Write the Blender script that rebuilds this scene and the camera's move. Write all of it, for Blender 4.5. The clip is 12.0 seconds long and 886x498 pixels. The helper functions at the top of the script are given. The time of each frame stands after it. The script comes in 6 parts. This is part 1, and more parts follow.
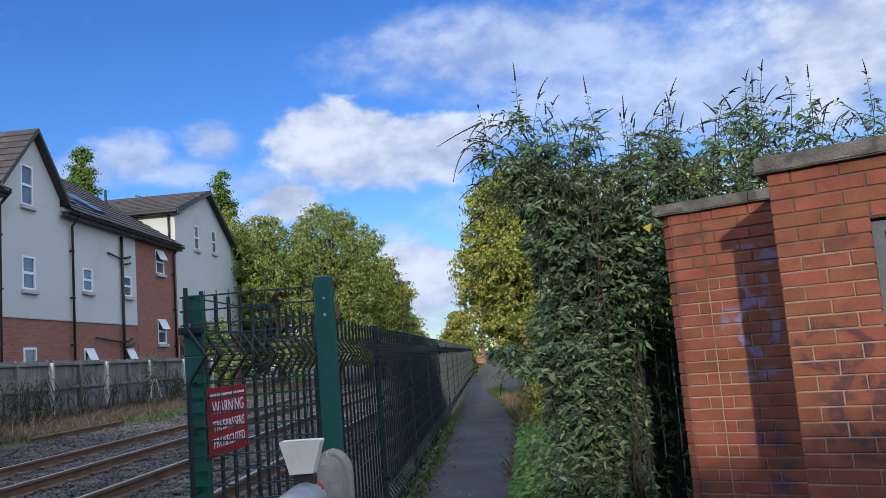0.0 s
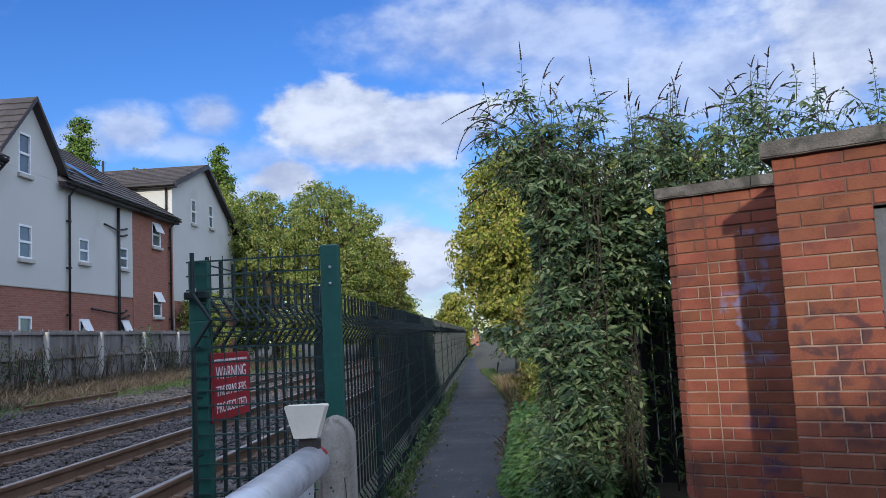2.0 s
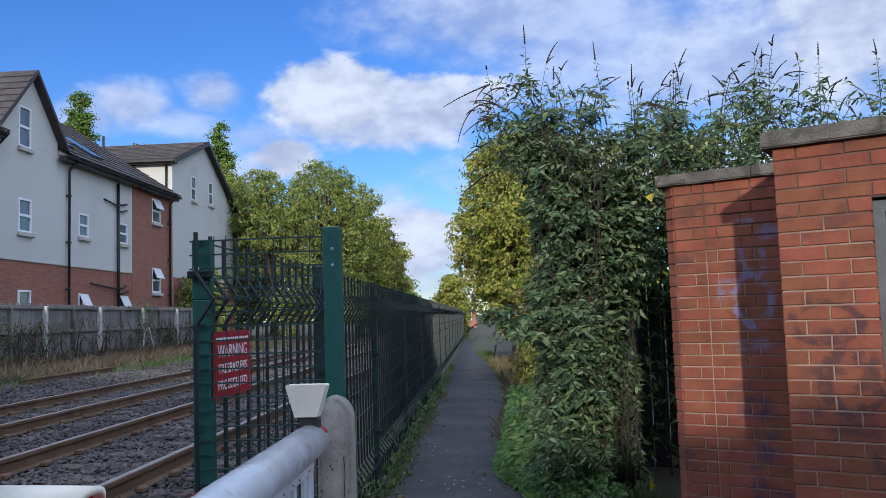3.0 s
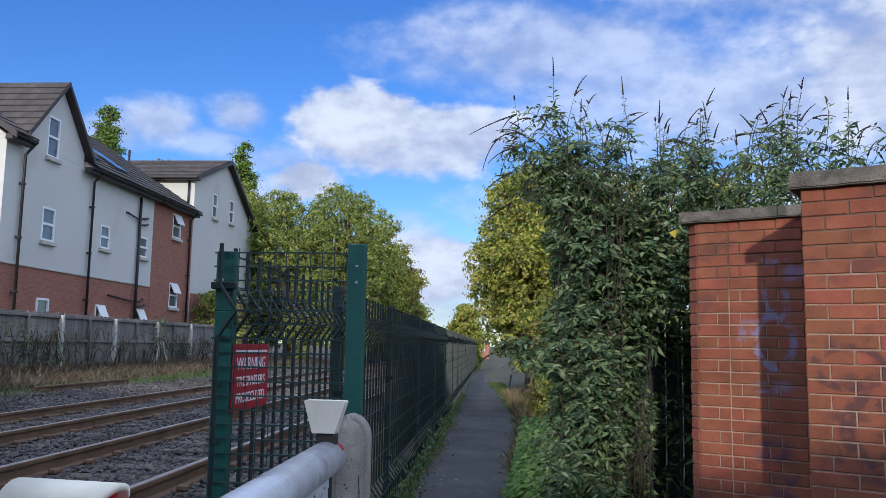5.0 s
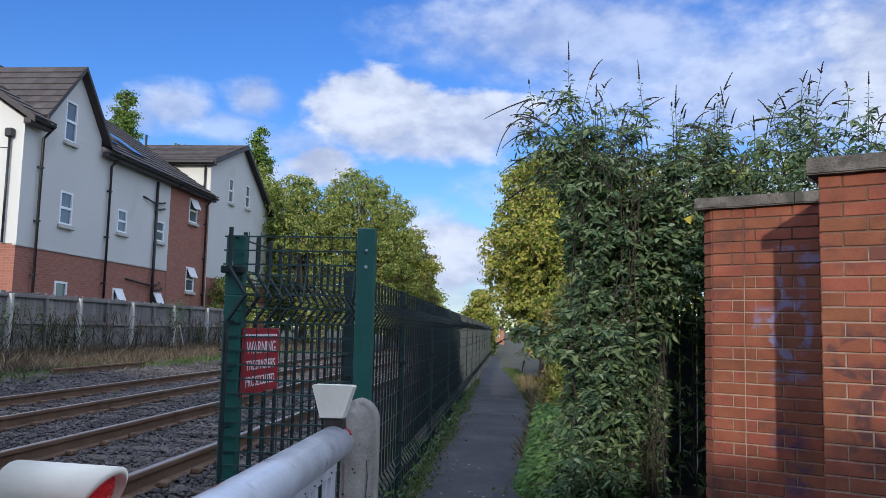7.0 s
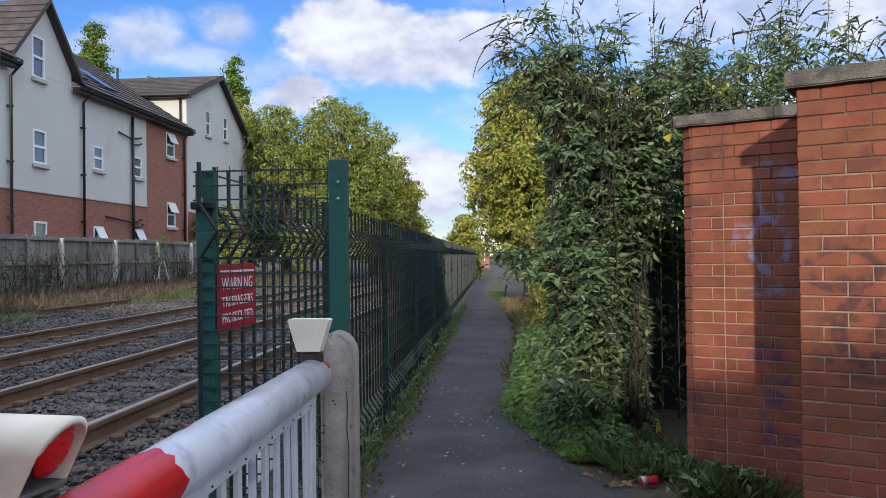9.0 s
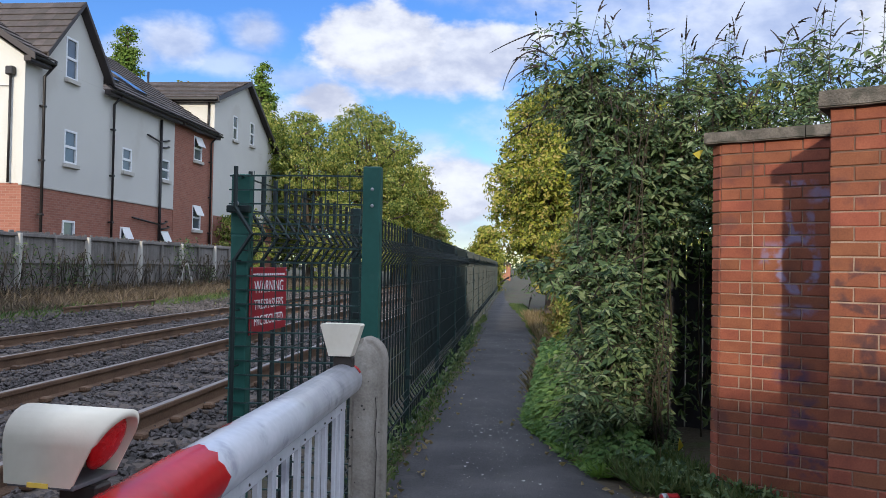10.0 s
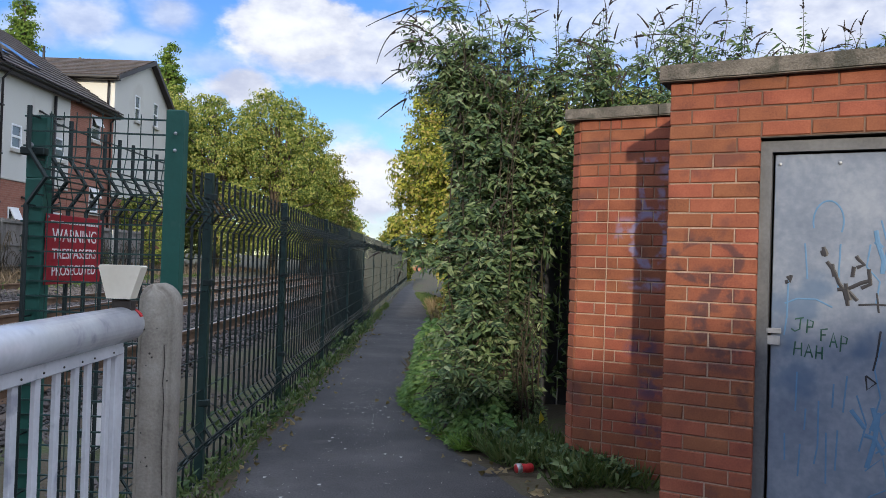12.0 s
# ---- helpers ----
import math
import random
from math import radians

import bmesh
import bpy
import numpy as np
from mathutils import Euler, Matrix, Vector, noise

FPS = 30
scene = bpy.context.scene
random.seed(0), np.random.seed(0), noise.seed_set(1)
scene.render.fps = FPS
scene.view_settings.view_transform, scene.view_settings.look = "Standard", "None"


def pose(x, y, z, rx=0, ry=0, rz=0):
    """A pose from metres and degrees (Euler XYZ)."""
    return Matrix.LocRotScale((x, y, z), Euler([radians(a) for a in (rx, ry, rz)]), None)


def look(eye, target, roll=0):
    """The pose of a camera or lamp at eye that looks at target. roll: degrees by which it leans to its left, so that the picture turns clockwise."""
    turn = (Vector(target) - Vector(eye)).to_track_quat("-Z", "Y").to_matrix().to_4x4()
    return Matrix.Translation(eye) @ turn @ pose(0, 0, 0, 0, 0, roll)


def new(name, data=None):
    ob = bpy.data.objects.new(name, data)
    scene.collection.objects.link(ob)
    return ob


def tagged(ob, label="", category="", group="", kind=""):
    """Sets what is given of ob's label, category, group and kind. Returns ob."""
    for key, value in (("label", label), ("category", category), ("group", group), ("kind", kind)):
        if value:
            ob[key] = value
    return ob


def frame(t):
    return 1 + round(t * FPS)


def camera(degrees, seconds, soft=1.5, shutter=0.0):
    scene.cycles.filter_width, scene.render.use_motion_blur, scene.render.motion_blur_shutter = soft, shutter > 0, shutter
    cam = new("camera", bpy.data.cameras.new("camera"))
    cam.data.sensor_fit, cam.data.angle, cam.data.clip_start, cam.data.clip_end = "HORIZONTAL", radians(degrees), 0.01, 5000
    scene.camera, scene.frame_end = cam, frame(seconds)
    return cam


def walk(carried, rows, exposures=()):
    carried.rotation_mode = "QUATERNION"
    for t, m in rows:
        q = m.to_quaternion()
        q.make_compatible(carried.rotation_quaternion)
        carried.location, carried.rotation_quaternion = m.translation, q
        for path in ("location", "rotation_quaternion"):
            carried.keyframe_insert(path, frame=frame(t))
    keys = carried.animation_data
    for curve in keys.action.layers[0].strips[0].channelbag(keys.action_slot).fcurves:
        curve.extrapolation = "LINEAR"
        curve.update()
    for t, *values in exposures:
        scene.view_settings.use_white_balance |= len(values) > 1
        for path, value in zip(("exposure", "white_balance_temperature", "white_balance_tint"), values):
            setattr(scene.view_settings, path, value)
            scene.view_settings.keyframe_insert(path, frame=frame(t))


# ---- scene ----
cam = camera(56.8, 12.0, soft=0.5)
PATH = [
    (0, (0.309, 0.233, 1.541), (0.196, 2.214, 1.794), -4.6),
    (0.5, (0.268, 0.218, 1.539), (0.16, 2.198, 1.796), -6.1),
    (1, (0.262, 0.21, 1.52), (0.159, 2.191, 1.779), -4.3),
    (1.5, (0.267, 0.236, 1.52), (0.162, 2.219, 1.753), -3.9),
    (2, (0.272, 0.226, 1.51), (0.165, 2.213, 1.718), -3.0),
    (2.5, (0.276, 0.222, 1.512), (0.17, 2.211, 1.691), -2.6),
    (3, (0.267, 0.196, 1.516), (0.16, 2.186, 1.679), -1.9),
    (5, (0.236, 0.205, 1.494), (0.09, 2.186, 1.728), 1.0),
    (5.5, (0.244, 0.221, 1.491), (0.066, 2.199, 1.724), 1.2),
    (6, (0.267, 0.258, 1.507), (0.071, 2.237, 1.724), 1.1),
    (6.5, (0.257, 0.222, 1.491), (0.063, 2.202, 1.696), 1.2),
    (8.3, (0.25, 0.274, 1.506), (0.118, 2.269, 1.568), 1.0),
    (8.5, (0.257, 0.28, 1.505), (0.129, 2.276, 1.522), 0.6),
    (9, (0.283, 0.264, 1.505), (0.138, 2.259, 1.523), -0.7),
    (9.5, (0.277, 0.239, 1.509), (0.1, 2.232, 1.532), -0.7),
    (10, (0.249, 0.243, 1.501), (0.053, 2.233, 1.544), 1.0),
    (10.5, (0.235, 0.26, 1.502), (0.024, 2.248, 1.555), 1.9),
    (11, (0.217, 0.275, 1.498), (0.0, 2.263, 1.547), 2.2),
    (11.5, (0.321, 0.234, 1.482), (0.287, 2.233, 1.525), 0.7),
    (12, (0.605, 0.3, 1.373), (0.614, 2.3, 1.402), 1.9),
]
walk(cam, [(t, look(eye, target, roll)) for t, eye, target, roll in PATH],
     exposures=[(0, -0.05, 5350, 10), (6.5, -0.03, 5350, 10), (8.5, 0.07, 5700, 10), (9.5, 0.23, 5950, 9), (10.5, 0.13, 5720, 10), (11.5, 0.14, 5720, 10), (12, 0.26, 5950, 9)])

# ---- sky, sun ----
SUN_EL, SUN_AZ = 15.0, 184.0      # degrees; azimuth from +y towards +x
EXPOSURE = 0.0
scene.view_settings.exposure = EXPOSURE


def link_math(nt, op, a, b=None, c=None, clamp=False):
    n = nt.nodes.new("ShaderNodeMath")
    n.operation, n.use_clamp = op, clamp
    for k, v in enumerate((a, b, c)):
        if v is None:
            continue
        if isinstance(v, (int, float)):
            n.inputs[k].default_value = v
        else:
            nt.links.new(v, n.inputs[k])
    return n.outputs[0]


def smooth(nt, v, lo, hi):
    n = nt.nodes.new("ShaderNodeMapRange")
    n.interpolation_type = "SMOOTHSTEP"
    nt.links.new(v, n.inputs["Value"])
    n.inputs["From Min"].default_value, n.inputs["From Max"].default_value = lo, hi
    return n.outputs[0]


def mix_colour(nt, fac, a, b, mode="MIX"):
    n = nt.nodes.new("ShaderNodeMix")
    n.data_type, n.blend_type = "RGBA", mode
    for sock, v in ((n.inputs[0], fac), (n.inputs[6], a), (n.inputs[7], b)):
        if isinstance(v, (int, float)):
            sock.default_value = v
        elif isinstance(v, tuple):
            sock.default_value = (*v, 1) if len(v) == 3 else v
        else:
            nt.links.new(v, sock)
    return n.outputs[2]


def make_world():
    w = bpy.data.worlds.new("sky")
    scene.world = w
    w.use_nodes = True
    nt = w.node_tree
    nt.nodes.clear()
    out = nt.nodes.new("ShaderNodeOutputWorld")
    bg = nt.nodes.new("ShaderNodeBackground")
    nt.links.new(bg.outputs[0], out.inputs[0])
    sky = nt.nodes.new("ShaderNodeTexSky")
    sky.sky_type, sky.sun_disc = "NISHITA", False
    sky.sun_elevation, sky.sun_rotation = radians(SUN_EL), radians(SUN_AZ)
    sky.air_density, sky.dust_density, sky.ozone_density = 1.0, 0.3, 3.0
    tc = nt.nodes.new("ShaderNodeTexCoord")
    sep = nt.nodes.new("ShaderNodeSeparateXYZ")
    nt.links.new(tc.outputs["Generated"], sep.inputs[0])
    az = link_math(nt, "MULTIPLY", link_math(nt, "ARCTAN2", sep.outputs[0], sep.outputs[1]), 57.2958)
    el = link_math(nt, "MULTIPLY", link_math(nt, "ARCSINE", sep.outputs[2]), 57.2958)
    # two scales of billow
    noises = []
    for sc, det in ((9.0, 5.0), (30.0, 6.0)):
        n = nt.nodes.new("ShaderNodeTexNoise")
        n.inputs["Scale"].default_value, n.inputs["Detail"].default_value, n.inputs["Roughness"].default_value = sc, det, 0.55
        mp = nt.nodes.new("ShaderNodeMapping")
        mp.inputs["Scale"].default_value = (1, 1, 1.7)
        nt.links.new(tc.outputs["Generated"], mp.inputs[0])
        nt.links.new(mp.outputs[0], n.inputs["Vector"])
        noises.append(link_math(nt, "SUBTRACT", n.outputs["Fac"], 0.5))
    wob = link_math(nt, "ADD", link_math(nt, "MULTIPLY", noises[0], 1.5), link_math(nt, "MULTIPLY", noises[1], 0.75))
    clouds = [  # azimuth, elevation, half width, half height, density, softness
        (-10.2, 15.2, 5.2, 2.9, 1.0, 0.35), (-4.2, 14.4, 6.0, 2.4, 0.95, 0.4), (-7.0, 13.4, 8.2, 1.8, 0.9, 0.5),
        (-24.0, 14.3, 2.6, 1.5, 0.75, 0.7), (-26.6, 13.4, 2.2, 1.3, 0.6, 0.8), (-18.7, 15.4, 1.9, 1.5, 0.7, 0.8), (-20.3, 13.4, 3.0, 0.9, 0.5, 0.9),
        (-14.0, 11.3, 2.6, 1.7, 1.0, 0.45), (-15.6, 12.5, 3.4, 1.1, 0.5, 0.9), (-16.5, 10.2, 3.2, 1.0, 0.7, 0.8),
        (-5.0, 5.0, 4.6, 3.4, 1.0, 0.6), (-6.8, 8.6, 1.6, 0.8, 0.45, 0.9), (-3.0, 2.5, 8.0, 1.6, 0.7, 0.8),
        (3.0, 20.2, 11.0, 3.0, 0.65, 0.9), (10.0, 17.6, 9.0, 3.2, 0.6, 0.9), (17.0, 16.0, 11.0, 4.0, 0.75, 0.9), (26.0, 17.5, 9.0, 6.5, 0.95, 0.8),
        (30.0, 26.0, 22.0, 7.0, 0.9, 0.9), (14.0, 8.0, 16.0, 4.0, 0.8, 0.9), (60.0, 20.0, 28.0, 12.0, 0.8, 0.9), (-70.0, 24.0, 26.0, 8.0, 0.6, 0.9),
        (120.0, 30.0, 30.0, 12.0, 0.7, 0.9), (-140.0, 35.0, 30.0, 10.0, 0.6, 0.9),
    ]
    total = None
    for a, e, ra, re, dens, soft in clouds:
        u = link_math(nt, "DIVIDE", link_math(nt, "SUBTRACT", az, a), ra)
        v = link_math(nt, "DIVIDE", link_math(nt, "SUBTRACT", el, e), re)
        d = link_math(nt, "SQRT", link_math(nt, "ADD", link_math(nt, "MULTIPLY", u, u), link_math(nt, "MULTIPLY", v, v)))
        d = link_math(nt, "SUBTRACT", link_math(nt, "SUBTRACT", 1.0, d), link_math(nt, "MULTIPLY", wob, -1.0))
        m = link_math(nt, "MULTIPLY", smooth(nt, d, -soft * 0.5, soft * 0.7), dens)
        total = m if total is None else link_math(nt, "MAXIMUM", total, m)
    # unseen broken cloud above and behind, added extra bright to lift the shaded parts
    cover = link_math(nt, "MULTIPLY", smooth(nt, el, 24.0, 36.0), 0.9)
    behind = link_math(nt, "MULTIPLY", smooth(nt, link_math(nt, "MULTIPLY", sep.outputs[1], -1.0), -0.2, 0.3), smooth(nt, el, -1.0, 6.0))
    layer = link_math(nt, "MULTIPLY", link_math(nt, "MAXIMUM", cover, behind), smooth(nt, noises[0], -0.22, 0.05))
    # underside of the clouds is greyer than their tops
    shade = link_math(nt, "ADD", link_math(nt, "MULTIPLY", noises[0], 2.2), link_math(nt, "MULTIPLY", noises[1], 1.2))
    tone = mix_colour(nt, smooth(nt, shade, -0.5, 0.5), CLOUD_DARK, CLOUD_LIGHT)
    boost = nt.nodes.new("ShaderNodeHueSaturation")
    boost.inputs["Hue"].default_value = 0.517
    boost.inputs["Saturation"].default_value, boost.inputs["Value"].default_value = SKY_SAT, SKY_VAL
    nt.links.new(sky.outputs[0], boost.inputs["Color"])
    seen = mix_colour(nt, total, boost.outputs[0], tone)
    nt.links.new(mix_colour(nt, layer, seen, COVER), bg.inputs["Color"])
    bg.inputs["Strength"].default_value = SKY_STRENGTH


SKY_STRENGTH, SKY_SAT, SKY_VAL = 0.12, 1.2, 1.24
CLOUD_DARK, CLOUD_LIGHT, COVER = (4.3, 4.4, 5.2), (7.4, 7.2, 7.2), (12.5, 13.0, 14.5)
make_world()

sun = new("sun", bpy.data.lights.new("sun", "SUN"))
sun.data.energy, sun.data.angle, sun.data.color = 3.6, radians(1.0), (1.0, 0.83, 0.6)
_a, _e = radians(SUN_AZ), radians(SUN_EL)
sun.matrix_world = look((0, 0, 30), (-math.sin(_a) * math.cos(_e), -math.cos(_a) * math.cos(_e), 30 - math.sin(_e)))

# ---- materials ----
def surf(name, colours, scale=3.0, rough=0.8, metal=0.0, bump=0.25, fine=60.0, vary=0.0, island=0.0, stain=None, stain_scale=1.2, stain_at=0.58, spec=0.4, height=0.01):
    """A procedural surface in world metres: large tone shifts, fine grain, and stains with edges of their own."""
    m = bpy.data.materials.new(name)
    m.use_nodes = True
    nt = m.node_tree
    p = nt.nodes["Principled BSDF"]
    p.inputs["Metallic"].default_value, p.inputs["Specular IOR Level"].default_value = metal, spec
    pos = nt.nodes.new("ShaderNodeNewGeometry").outputs["Position"]

    def noise_at(sc, detail=4.0):
        n = nt.nodes.new("ShaderNodeTexNoise")
        n.inputs["Scale"].default_value, n.inputs["Detail"].default_value = sc, detail
        nt.links.new(pos, n.inputs["Vector"])
        return n.outputs["Fac"]

    ramp = nt.nodes.new("ShaderNodeValToRGB")
    els = ramp.color_ramp.elements
    while len(els) < len(colours):
        els.new(0.5)
    for k, c in enumerate(colours):
        els[k].position = 0.3 + 0.4 * k / max(1, len(colours) - 1)
        els[k].color = (*c, 1)
    big, small = noise_at(scale), noise_at(fine, 3.0)
    nt.links.new(link_math(nt, "ADD", link_math(nt, "MULTIPLY", big, 0.65), link_math(nt, "MULTIPLY", small, 0.35)), ramp.inputs[0])
    col = ramp.outputs[0]
    if stain:
        col = mix_colour(nt, link_math(nt, "MULTIPLY", smooth(nt, noise_at(stain_scale, 6.0), stain_at, stain_at + 0.12), 0.75), col, stain)
    for amount, src in ((vary, ("ShaderNodeObjectInfo", "Random")), (island, ("ShaderNodeNewGeometry", "Random Per Island"))):
        if amount:
            r = nt.nodes.new(src[0]).outputs[src[1]]
            hs = nt.nodes.new("ShaderNodeHueSaturation")
            nt.links.new(link_math(nt, "ADD", link_math(nt, "MULTIPLY", r, 2 * amount), 1 - amount), hs.inputs["Value"])
            nt.links.new(link_math(nt, "ADD", link_math(nt, "MULTIPLY", r, -0.04 * min(1, amount * 3)), 0.5 + 0.02 * min(1, amount * 3)), hs.inputs["Hue"])
            nt.links.new(col, hs.inputs["Color"])
            col = hs.outputs[0]
    nt.links.new(col, p.inputs["Base Color"])
    nt.links.new(link_math(nt, "ADD", link_math(nt, "MULTIPLY", big, 0.25), rough - 0.12, clamp=True), p.inputs["Roughness"])
    if bump:
        b = nt.nodes.new("ShaderNodeBump")
        b.inputs["Strength"].default_value, b.inputs["Distance"].default_value = bump, height
        nt.links.new(small, b.inputs["Height"])
        nt.links.new(b.outputs[0], p.inputs["Normal"])
    return m


def leafy(name, colours, through_light=0.35, rough=0.65):
    """Leaves: a hue of their own for each leaf, some light coming through."""
    m = bpy.data.materials.new(name)
    m.use_nodes = True
    nt = m.node_tree
    p = nt.nodes["Principled BSDF"]
    r = nt.nodes.new("ShaderNodeNewGeometry").outputs["Random Per Island"]
    ramp = nt.nodes.new("ShaderNodeValToRGB")
    els = ramp.color_ramp.elements
    while len(els) < len(colours):
        els.new(0.5)
    for k, c in enumerate(colours):
        els[k].position, els[k].color = k / max(1, len(colours) - 1), (*c, 1)
    nt.links.new(r, ramp.inputs[0])
    nt.links.new(ramp.outputs[0], p.inputs["Base Color"])
    p.inputs["Roughness"].default_value, p.inputs["Specular IOR Level"].default_value = rough, 0.2
    tr = nt.nodes.new("ShaderNodeBsdfTranslucent")
    nt.links.new(mix_colour(nt, 1.0, ramp.outputs[0], (1.1, 1.2, 0.5), "MULTIPLY"), tr.inputs["Color"])
    mx = nt.nodes.new("ShaderNodeMixShader")
    mx.inputs[0].default_value = through_light
    nt.links.new(p.outputs[0], mx.inputs[1])
    nt.links.new(tr.outputs[0], mx.inputs[2])
    nt.links.new(mx.outputs[0], nt.nodes["Material Output"].inputs["Surface"])
    return m


def repointed(m):
    """Old mortar near the top has weathered to brown; the joints below were pointed afresh in a pale mix."""
    nt = m.node_tree
    p = nt.nodes["Principled BSDF"]
    geo = nt.nodes.new("ShaderNodeNewGeometry")
    sep = nt.nodes.new("ShaderNodeSeparateXYZ")
    nt.links.new(geo.outputs["Position"], sep.inputs[0])
    n = nt.nodes.new("ShaderNodeTexNoise")
    n.inputs["Scale"].default_value = 2.5
    nt.links.new(geo.outputs["Position"], n.inputs["Vector"])
    level = link_math(nt, "ADD", sep.outputs[2], link_math(nt, "MULTIPLY", n.outputs["Fac"], 0.6))
    old = p.inputs["Base Color"].links[0].from_socket
    nt.links.new(mix_colour(nt, link_math(nt, "MULTIPLY", smooth(nt, level, 2.05, 2.25), 0.85), old, (0.1, 0.055, 0.038)), p.inputs["Base Color"])
    return m


def glassy(name):
    m = surf(name, [(0.05, 0.065, 0.08), (0.12, 0.145, 0.17)], scale=1.5, rough=0.12, bump=0.0, spec=0.9)
    return m


